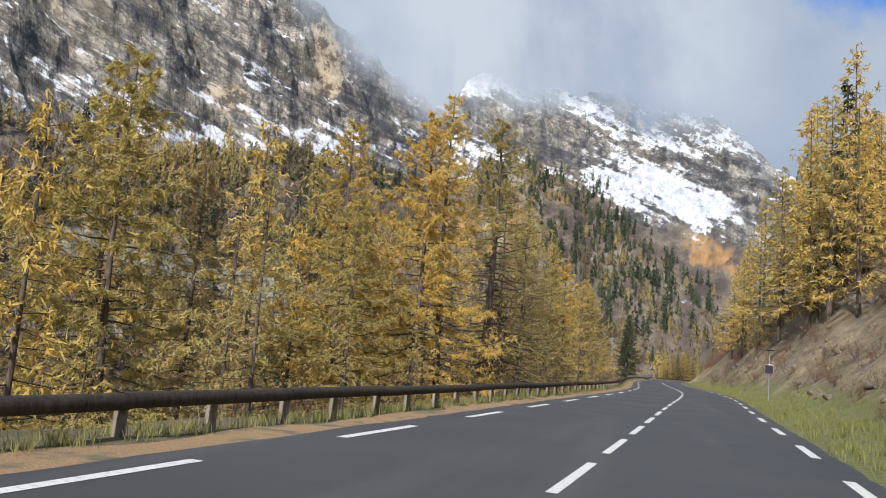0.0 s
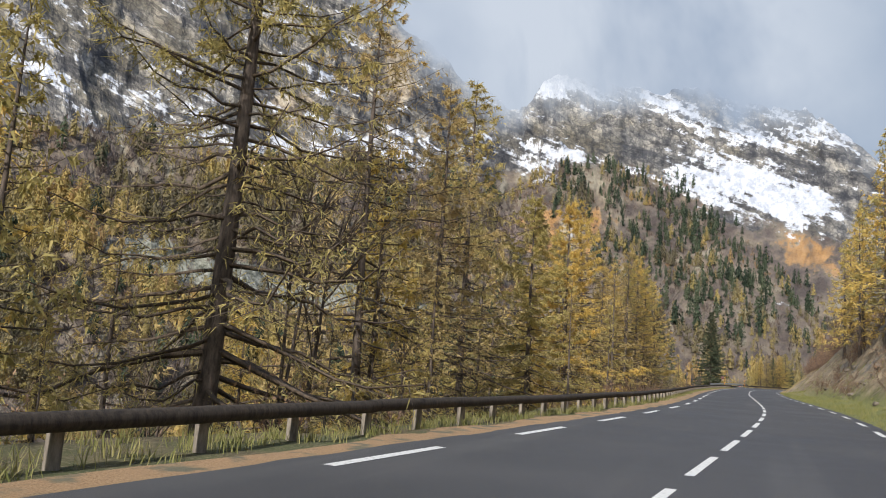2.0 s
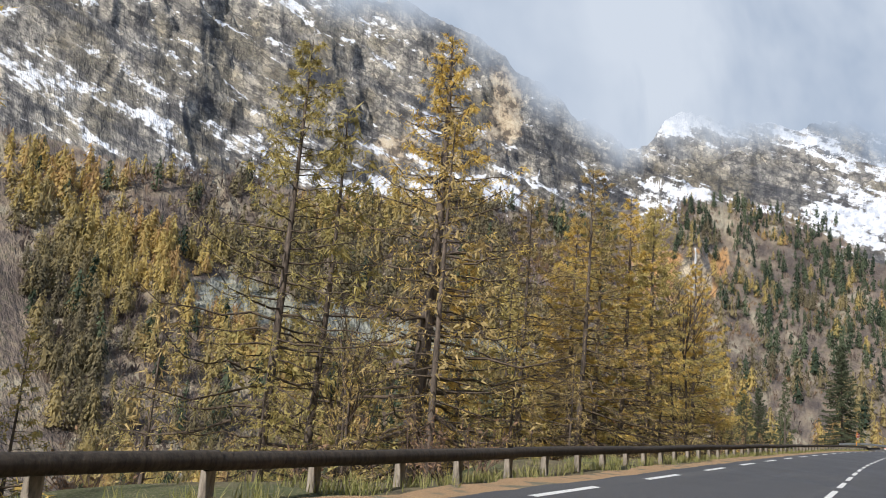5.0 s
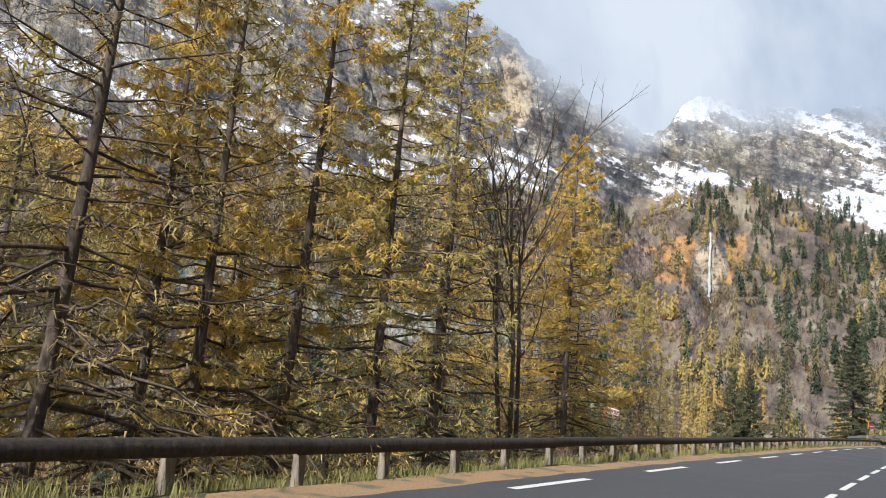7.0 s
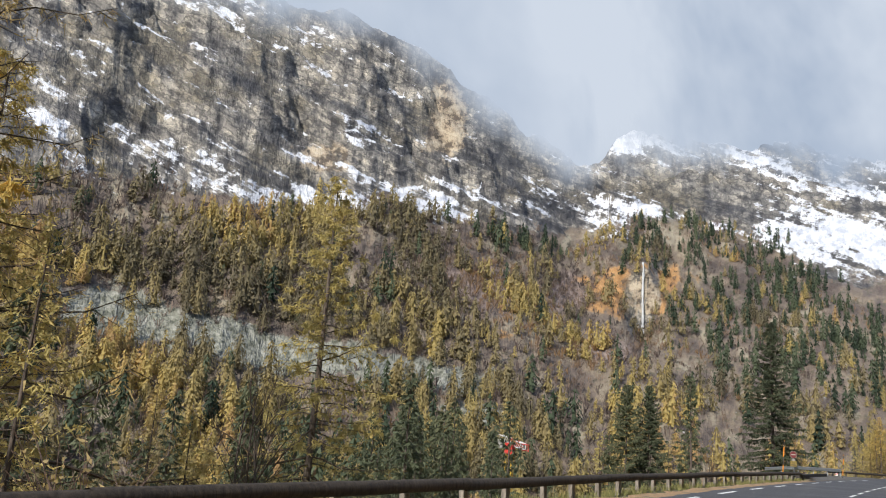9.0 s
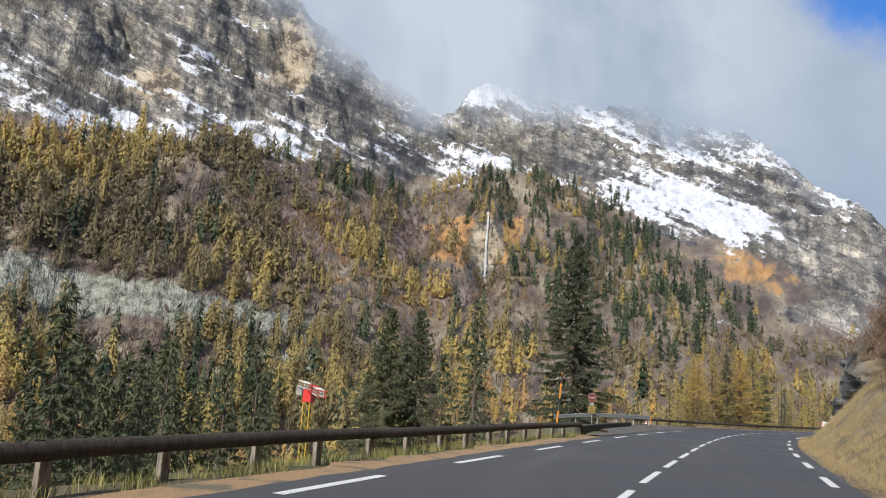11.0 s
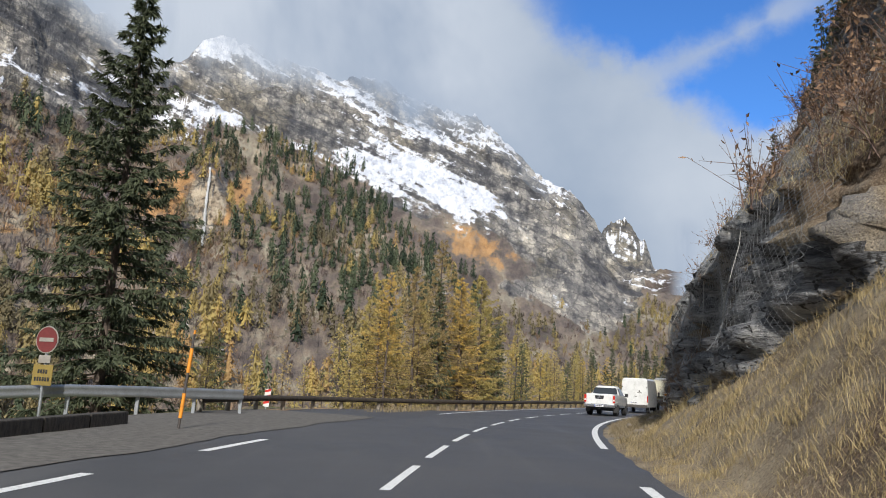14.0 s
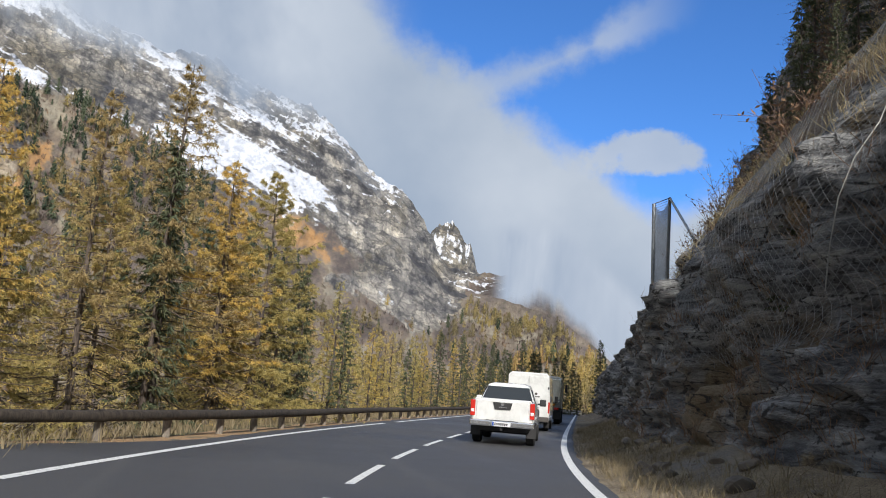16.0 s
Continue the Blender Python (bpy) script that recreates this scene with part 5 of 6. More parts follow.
def build_rails():
    for a in range(-40, 160, 40):
        log_rail(a, a + 40)
    log_rail(160, 184)
    bend = lambda s: float(np.interp(s, (213.4, 218, 222, 224, 225.5, 227, 230, 234), (-10.0, -10.0, -9.4, -8.8, -8.0, -7.3, -6.3, -5.8)))
    log_rail(213.2, 253.2, bend)
    for a in (253.2, 293.2):
        log_rail(a, a + 40, bend)
    # dark end log that dips into the ground
    root = thing("rail_end", "dark timber end piece of the guard rail dipping into the verge", "guard rail")
    soup = Soup()
    pts = [np.array([*road(184 + q, -6.7 - 0.02 * q), z]) for q, z in ((-0.1, 0.42), (0.6, 0.40), (1.2, 0.22), (1.8, -0.1))]
    soup.tube(pts, [0.10, 0.10, 0.095, 0.09], 10)
    part("rail", soup.mesh("rail", M_RAILWOOD, True), None, root)
    # low dark timber-faced wall past the rail's end
    root = thing("retaining_wall", "low dark weathered retaining wall along the lay-by", "wall")
    for k in range(12):
        s = 186.5 + 1.7 * k
        a, b = road(s, -7.2 - 0.13 * k), road(s + 1.66, -7.2 - 0.13 * (k + 1))
        mid, d = (a + b) / 2, b - a
        bm = block(0, 0, -0.2, float(np.hypot(*d)), 0.28, 1.0, 0.03)
        ob = part("panel", bm, M_DARKWALL, root)
        ob.matrix_basis = Matrix.Translation((mid[0], mid[1], 0)) @ Euler((0, 0, math.atan2(d[1], d[0]))).to_matrix().to_4x4()
    # steel rail along the far side of the lay-by
    root = thing("steel_barrier", "galvanised steel guard rail with a double wave profile", "guard rail")
    line = [np.array([-7.0, 207.6]), np.array([-5.6, 209.4]), np.array([-4.2, 211.0]), np.array([-2.9, 212.5]), np.array([-1.7, 213.9]), np.array([-0.6, 215.2])]
    prof = ((0.00, 0.0), (0.05, 0.05), (0.10, 0.05), (0.155, 0.0), (0.21, 0.05), (0.26, 0.05), (0.31, 0.0))
    V = []
    for i, p in enumerate(line):
        d = line[min(i + 1, 5)] - line[max(i - 1, 0)]
        nrm = np.array([d[1], -d[0]]) / np.hypot(*d)
        z0 = (0.12, 0.32, 0.44, 0.46, 0.46, 0.46)[i]
        V += [(*(p + nrm * o), z0 + h) for h, o in prof]
    part("beam", mesh_np("beam", np.array(V), grid_faces(6, 7), M_STEEL, True), None, root)
    for p in line[1:]:
        part("post", block(p[0] - 0.08, p[1] + 0.1, 0.15, 0.1, 0.06, 1.0, 0.005), M_STEEL, root)


def block(cx, cy, cz, sx, sy, sz, bevel=0.02, top=(1.0, 1.0), shift=(0.0, 0.0), segs=2):
    """A bevelled block; its top face may be smaller and shifted."""
    bm = bmesh.new()
    bmesh.ops.create_cube(bm, size=1.0)
    for v in bm.verts:
        up = v.co.z > 0
        v.co = Vector((cx + v.co.x * sx * (top[0] if up else 1) + (shift[0] if up else 0), cy + v.co.y * sy * (top[1] if up else 1) + (shift[1] if up else 0), cz + v.co.z * sz))
    if bevel:
        bmesh.ops.bevel(bm, geom=list(bm.edges), offset=bevel, segments=segs, affect="EDGES", profile=0.6)
    return bm


def loft(sections, bevel=0.0, cap=True):
    """A closed body from rings of points."""
    bm = bmesh.new()
    rings = [[bm.verts.new(p) for p in ring] for ring in sections]
    n = len(rings[0])
    for a, b in zip(rings, rings[1:]):
        for k in range(n):
            bm.faces.new((a[k], a[(k + 1) % n], b[(k + 1) % n], b[k]))
    if cap:
        bm.faces.new(list(reversed(rings[0])))
        bm.faces.new(rings[-1])
    bmesh.ops.recalc_face_normals(bm, faces=bm.faces)
    if bevel:
        bmesh.ops.bevel(bm, geom=list(bm.edges), offset=bevel, segments=2, affect="EDGES", profile=0.6)
    return bm


def disc(cx, cy, cz, radius, width, axis="x", sides=28, bevel=0.02):
    bm = bmesh.new()
    bmesh.ops.create_cone(bm, cap_ends=True, segments=sides, radius1=radius, radius2=radius, depth=width)
    if bevel:
        bmesh.ops.bevel(bm, geom=[e for e in bm.edges if len(e.link_faces) == 2 and abs(e.verts[0].co.z - e.verts[1].co.z) < 1e-5], offset=bevel, segments=2, affect="EDGES")
    turn = {"x": Matrix.Rotation(radians(90), 4, "Y"), "y": Matrix.Rotation(radians(90), 4, "X"), "z": Matrix.Identity(4)}[axis]
    bmesh.ops.transform(bm, matrix=Matrix.Translation((cx, cy, cz)) @ turn, verts=bm.verts)
    return bm


def car_paint(name, c):
    m = Mat(name, 0.25)
    m.b.inputs["Coat Weight"].default_value = 0.6
    f = m.noise(2.5, 6, 0.7)
    return m.color(m.ramp(f, (0.35, tuple(v * 0.82 for v in c)), (0.55, c))).m


def glass_mat():
    m = Mat("dark_glass", 0.06)
    m.b.inputs["Base Color"].default_value = (0.02, 0.025, 0.03, 1)
    m.b.inputs["Specular IOR Level"].default_value = 0.8
    return m.m


M_WHITE = car_paint("white_paint", (0.76, 0.77, 0.76))
M_CREAM = car_paint("cream_paint", (0.70, 0.65, 0.50))
M_GLASS = glass_mat()
M_TYRE = plain("tyre_rubber", (0.022, 0.022, 0.023), 0.9)
M_RIM = plain("alloy_rim", (0.45, 0.45, 0.46), 0.35, 0.8)
M_CHROME = plain("chrome", (0.62, 0.63, 0.65), 0.2, 0.9, 0.05)
M_BLACK = plain("black_plastic", (0.025, 0.025, 0.027), 0.6)
M_LAMP = plain("red_lamp", (0.55, 0.03, 0.02), 0.2, 0.0, 0.05)
M_AMBER = plain("amber_lamp", (0.75, 0.30, 0.04), 0.3, 0.0, 0.05)
M_PLATE = plain("plate_white", (0.75, 0.76, 0.78), 0.5)
M_BLUE = plain("plate_blue", (0.03, 0.10, 0.45), 0.5)
M_DARKWALL = bark_mat("tarred_timber", (0.018, 0.017, 0.016), (0.075, 0.065, 0.055))
M_ORANGE = plain("orange_paint", (0.80, 0.30, 0.03), 0.6)
M_RED = plain("red_paint", (0.62, 0.04, 0.03), 0.5)
M_YELLOW = plain("yellow_paint", (0.75, 0.48, 0.05), 0.5)
M_SIGNWHITE = plain("sign_white", (0.78, 0.78, 0.76), 0.5)
M_DARKBLUE = plain("solar_panel", (0.02, 0.025, 0.05), 0.3)


def wheel(parent, x, y, radius, width):
    w = part("wheel", disc(x, y, radius, radius * 0.62, width * 0.9, "x", 20, 0.01), M_BLACK, parent)
    tyre = bmesh.new()
    prof = [(radius * 0.60, -width / 2), (radius * 0.92, -width / 2), (radius, -width * 0.36), (radius, width * 0.36), (radius * 0.92, width / 2), (radius * 0.60, width / 2)]
    rings = [[tyre.verts.new((x + o, y + r * math.cos(2 * math.pi * k / 28), radius + r * math.sin(2 * math.pi * k / 28))) for r, o in prof] for k in range(28)]
    for k in range(28):
        a, b = rings[k], rings[(k + 1) % 28]
        for j in range(5):
            tyre.faces.new((a[j], a[j + 1], b[j + 1], b[j]))
    bmesh.ops.recalc_face_normals(tyre, faces=tyre.faces)
    part("tyre", tyre, M_TYRE, w)
    side = 1 if x > 0 else -1
    part("rim", disc(x + side * width * 0.42, y, radius, radius * 0.56, width * 0.12, "x", 20, 0.01), M_RIM, w, "silver alloy rim")
    return w


def mirrored(pts):
    return pts + [(-x, y, z) for x, y, z in reversed(pts)]


def plate(parent, y, z, width=0.52):
    p = part("number_plate", block(0, y, z, width, 0.02, 0.115, 0.004), M_PLATE, parent, "white plate with dark bars")
    part("band", block(-width / 2 + 0.03, y - 0.012, z, 0.045, 0.006, 0.105, 0), M_BLUE, p)
    for k in range(7):
        part("bar", block(-width / 2 + 0.09 + 0.055 * k, y - 0.012, z, 0.034, 0.006, 0.065, 0), M_BLACK, p)


def pickup_truck():
    car = thing("pickup_truck", "dirty white double-cab pickup truck driving in the lane", "pickup truck")
    # lower body with wheel arches hinted by the tapering sill
    def ring(y, w, lo, hi, crown):
        return mirrored([(w * 0.94, y, lo), (w, y, lo + 0.12), (w * 1.0, y, hi - 0.16), (w * 0.955, y, hi), (w * 0.5, y, hi + crown)])
    part("body", loft([ring(-1.17, 0.86, 0.66, 1.19, 0), ring(-1.10, 0.90, 0.60, 1.21, 0), ring(0.75, 0.925, 0.50, 1.22, 0), ring(2.7, 0.92, 0.48, 1.14, 0.0), ring(3.6, 0.90, 0.50, 1.06, 0.03), ring(4.02, 0.80, 0.55, 0.92, 0.02)], 0.0), M_WHITE, car)
    cab = loft([mirrored([(0.86, 0.60, 1.10), (0.62, 0.92, 1.70), (0.45, 0.95, 1.755)]),
                mirrored([(0.88, 1.6, 1.10), (0.66, 1.5, 1.73), (0.47, 1.5, 1.78)]),
                mirrored([(0.86, 2.95, 1.08), (0.60, 2.25, 1.69), (0.42, 2.2, 1.735)])], 0.02)
    part("cab", cab, M_WHITE, car)
    part("rear_window", loft([mirrored([(0.76, 0.64, 1.27), (0.63, 0.86, 1.65)]), mirrored([(0.76, 0.70, 1.27), (0.63, 0.92, 1.65)])]), M_GLASS, car, "dark rear window")
    for sgn in (-1, 1):
        part("side_window", loft([[(sgn * 0.80, 0.95, 1.22), (sgn * 0.80, 2.55, 1.20), (sgn * 0.655, 2.15, 1.60), (sgn * 0.67, 1.05, 1.61)],
                                  [(sgn * 0.85, 0.95, 1.22), (sgn * 0.85, 2.55, 1.20), (sgn * 0.70, 2.15, 1.60), (sgn * 0.72, 1.05, 1.61)]]), M_GLASS, car)
    part("windscreen", loft([mirrored([(0.72, 2.86, 1.16), (0.56, 2.32, 1.62)]), mirrored([(0.72, 2.94, 1.18), (0.56, 2.40, 1.64)])]), M_GLASS, car)
    part("tonneau_cover", block(0, -0.24, 1.24, 1.62, 1.75, 0.06, 0.02, (0.96, 1), (0, 0)), M_WHITE, car, "white hard cover over the load bed")
    gate = part("tailgate", block(0, -1.19, 0.945, 1.46, 0.07, 0.55, 0.02), M_WHITE, car)
    part("handle_panel", block(0, -1.235, 1.07, 0.44, 0.03, 0.20, 0.008, (1.25, 1)), M_BLACK, gate, "dark grey panel with the handle")
    part("emblem", disc(0, -1.255, 1.115, 0.045, 0.012, "y", 20, 0), M_CHROME, gate, "round chrome emblem")
    part("badge", block(0, -1.253, 1.035, 0.22, 0.01, 0.03, 0.002), M_CHROME, gate, "narrow bright badge bar")
    for sgn in (-1, 1):
        lamp = part("tail_lamp", block(sgn * 0.835, -1.175, 0.98, 0.13, 0.10, 0.44, 0.02), M_LAMP, car, "red tail lamp")
        part("lens", block(sgn * 0.835, -1.225, 0.91, 0.09, 0.02, 0.09, 0.008), M_PLATE, lamp, "clear reversing lens")
    bump = part("bumper", block(0, -1.25, 0.585, 1.80, 0.20, 0.17, 0.04), M_CHROME, car, "chrome step bumper")
    part("step_pad", block(0, -1.27, 0.668, 0.9, 0.15, 0.02, 0.005), M_BLACK, bump)
    plate(car, -1.365, 0.575)
    part("tow_hook", loft([[(-0.03, -1.3, 0.40), (0.03, -1.3, 0.40), (0.03, -1.3, 0.47), (-0.03, -1.3, 0.47)], [(-0.05, -1.0, 0.42), (0.05, -1.0, 0.42), (0.05, -1.0, 0.52), (-0.05, -1.0, 0.52)]]), M_BLACK, car)
    part("underbody", block(0, 1.2, 0.45, 1.5, 4.4, 0.16, 0.03), M_BLACK, car)
    part("rear_axle", disc(0, 0, 0.38, 0.09, 1.4, "x", 14, 0), M_BLACK, car)
    for sgn in (-1, 1):
        for y in (0.0, 3.15):
            wheel(car, sgn * 0.78, y, 0.385, 0.26)
        part("mud_flap", block(sgn * 0.80, -0.47, 0.38, 0.28, 0.02, 0.34, 0.004), M_BLACK, car)
        mirror = part("mirror", block(sgn * 1.03, 2.35, 1.24, 0.20, 0.12, 0.22, 0.04), M_BLACK if sgn > 0 else M_WHITE, car)
        part("arm", block(sgn * 0.92, 2.38, 1.19, 0.12, 0.05, 0.05, 0.01), M_BLACK, mirror)
        part("arch_trim", block(sgn * 0.915, 0.0, 0.80, 0.04, 1.0, 0.07, 0.015), M_WHITE, car)
    return car


def panel_van():
    van = thing("panel_van", "white high-roof panel van with closed rear doors", "van")
    def ring(y, w, lo, hi):
        return mirrored([(w * 0.97, y, lo), (w, y, lo + 0.3), (w * 0.985, y, 1.5), (w * 0.91, y, hi - 0.12), (w * 0.78, y, hi)])
    part("body", loft([ring(-1.15, 0.98, 0.48, 2.50), ring(-1.08, 1.0, 0.45, 2.56), ring(3.0, 1.0, 0.45, 2.58), ring(3.6, 0.98, 0.45, 2.42), ring(4.3, 0.95, 0.48, 1.40), ring(4.85, 0.85, 0.5, 1.05)], 0.0), M_WHITE, van)
    for sgn in (-1, 1):
        door = part("rear_door", block(sgn * 0.465, -1.165, 1.48, 0.90, 0.05, 1.85, 0.03), M_WHITE, van)
        part("hinge", block(sgn * 0.90, -1.19, 1.9, 0.06, 0.03, 0.10, 0.006), M_BLACK, door)
        part("tail_lamp", block(sgn * 0.955, -1.16, 1.05, 0.07, 0.08, 0.48, 0.012), M_LAMP, van, "tall red tail lamp")
        for y in (0.0, 3.7):
            wheel(van, sgn * 0.84, y, 0.34, 0.22)
        part("mirror", block(sgn * 1.14, 3.6, 1.45, 0.16, 0.14, 0.34, 0.04), M_BLACK, van)
        part("mud_flap", block(sgn * 0.85, -0.42, 0.3, 0.26, 0.02, 0.3, 0.004), M_BLACK, van)
    part("door_handle", block(0.10, -1.20, 1.22, 0.16, 0.03, 0.05, 0.01), M_BLACK, van)
    part("logo", disc(0.36, -1.197, 1.62, 0.06, 0.008, "y", 20, 0), M_DARKSTEEL, van, "small round grey mark")
    part("name_bar", block(0.36, -1.197, 1.50, 0.34, 0.008, 0.05, 0), M_DARKSTEEL, van, "grey lettering drawn as a bar")
    part("bumper", block(0, -1.2, 0.52, 1.94, 0.16, 0.22, 0.03), M_DARKSTEEL, van, "grey plastic step bumper")
    plate(van, -1.20, 0.78)
    part("windscreen", loft([mirrored([(0.80, 4.25, 1.45), (0.78, 3.66, 2.30)]), mirrored([(0.80, 4.31, 1.48), (0.78, 3.72, 2.33)])]), M_GLASS, van)
    return van


def tipper_truck():
    lorry = thing("tipper_truck", "cream tipper truck with a steel tub and white cab", "truck")
    part("chassis", block(0, 2.0, 0.85, 0.9, 7.2, 0.28, 0.03), M_DARKSTEEL, lorry)
    tub = part("tub", loft([mirrored([(0.80, -1.55, 1.35), (1.16, -1.45, 1.55), (1.20, -1.30, 2.75)]), mirrored([(0.85, -0.9, 1.15), (1.20, -0.9, 1.45), (1.22, -0.9, 2.80)]),
                            mirrored([(0.85, 3.1, 1.15), (1.20, 3.1, 1.45), (1.22, 3.1, 2.85)])], 0.02), M_CREAM, lorry, "cream steel tipping tub")
    for sgn in (-1, 1):
        part("rim_rail", block(sgn * 1.22, 0.9, 2.80, 0.10, 4.3, 0.12, 0.02), M_CREAM, tub)
        for k in range(4):
            part("rib", block(sgn * 1.225, -0.6 + 1.15 * k, 2.1, 0.07, 0.12, 1.3, 0.01), M_CREAM, tub)
    for k in range(3):
        part("gate_rib", block(-0.6 + 0.6 * k, -1.47, 2.1, 0.08, 0.05, 1.1, 0.01), M_CREAM, tub)
    # black sheet on the closed tub, standing for its shaded hollow
    part("load_gap", block(0, 1.0, 2.79, 2.1, 3.9, 0.04, 0), M_BLACK, tub)
    part("cab", loft([mirrored([(1.18, 3.5, 0.9), (1.22, 3.5, 1.4), (1.15, 3.5, 2.95), (0.9, 3.5, 3.1)]), mirrored([(1.18, 5.3, 0.7), (1.22, 5.3, 1.4), (1.10, 5.1, 2.9), (0.85, 5.0, 3.05)])], 0.03), M_WHITE, lorry)
    part("windscreen", block(0, 5.26, 2.2, 2.0, 0.05, 0.9, 0.02), M_GLASS, lorry)
    part("light_bar", block(0, -1.35, 0.95, 2.3, 0.10, 0.16, 0.02), M_DARKSTEEL, lorry)
    part("reflector_board", block(0.62, -1.42, 1.18, 0.5, 0.02, 0.14, 0), M_AMBER, lorry, "orange reflective board")
    plate(lorry, -1.42, 0.95)
    for sgn in (-1, 1):
        part("tail_lamp", block(sgn * 0.98, -1.41, 0.96, 0.28, 0.04, 0.13, 0.01), M_LAMP, lorry)
        for y in (-0.2, 1.15, 4.6):
            wheel(lorry, sgn * 1.02, y, 0.50, 0.42)
        part("mirror", block(sgn * 1.42, 5.05, 2.35, 0.16, 0.12, 0.55, 0.04), M_BLACK, lorry)
        part("mud_flap", block(sgn * 1.0, -0.95, 0.55, 0.5, 0.02, 0.5, 0.004), M_BLACK, lorry)
    return lorry


def build_vehicles():
    def stand(ob, s, lat):
        x, y = road(s, lat)
        ob.matrix_basis = Matrix.Translation((float(x), float(y), 0.0)) @ Euler((0, 0, radians(road_turn(s + 1.5)))).to_matrix().to_4x4()

    stand(pickup_truck(), 239.2, 0.2)
    stand(panel_van(), 252.8, 0.2)
    stand(tipper_truck(), 267.5, 0.1)


# ---- signs, poles, crane ----
def tube_mesh(name, pts, radii, mat, sides=10):
    soup = Soup()
    soup.tube([np.array(p, float) for p in pts], radii, sides)
    return soup.mesh(name, mat, True)


M_STONE = plain("broken_stone", (0.22, 0.185, 0.15), 0.95, 0.0, 0.35, 5)
M_GRAVEL = plain("gravel", (0.135, 0.125, 0.11), 0.95, 0.0, 0.3, 55)
M_WIRE = plain("wire", (0.30, 0.31, 0.32), 0.5, 0.3)
M_ROPE = plain("pale_rope", (0.42, 0.41, 0.38), 0.7)
# weathered sign colours, darkened further to paint in the shade on the sign
M_SHADEOLDRED = plain("shaded_faded_red", (0.16, 0.03, 0.03), 0.7)
M_SHADEOLDPALE = plain("shaded_dirty_white", (0.30, 0.28, 0.25), 0.8)
M_SHADEOLDYELLOW = plain("shaded_faded_yellow", (0.26, 0.19, 0.05), 0.8)


def snow_pole(x, y, tall):
    z = ground_at(x, y)
    root = thing("snow_pole", "slim leaning snow marker pole with orange and dark bands", "marker pole", "snow poles", m=Matrix.Translation((x, y, z)) @ Euler((0.02, 0.07, 0)).to_matrix().to_4x4())
    part("pole", tube_mesh("pole", [(0, 0, -0.3), (0, 0, tall * 0.8), (0, 0, tall)], [0.032, 0.028, 0.018], M_DARKSTEEL), None, root)
    for lo, hi in ((0.14, 0.38), (0.58, 0.82)):
        part("orange_band", tube_mesh("orange_band", [(0, 0, tall * lo), (0, 0, tall * hi)], [0.040, 0.038], M_ORANGE), None, root, "orange sleeve")
    part("tip", tube_mesh("tip", [(0, 0, tall * 0.96), (0, 0, tall)], [0.026, 0.02], M_AMBER), None, root)


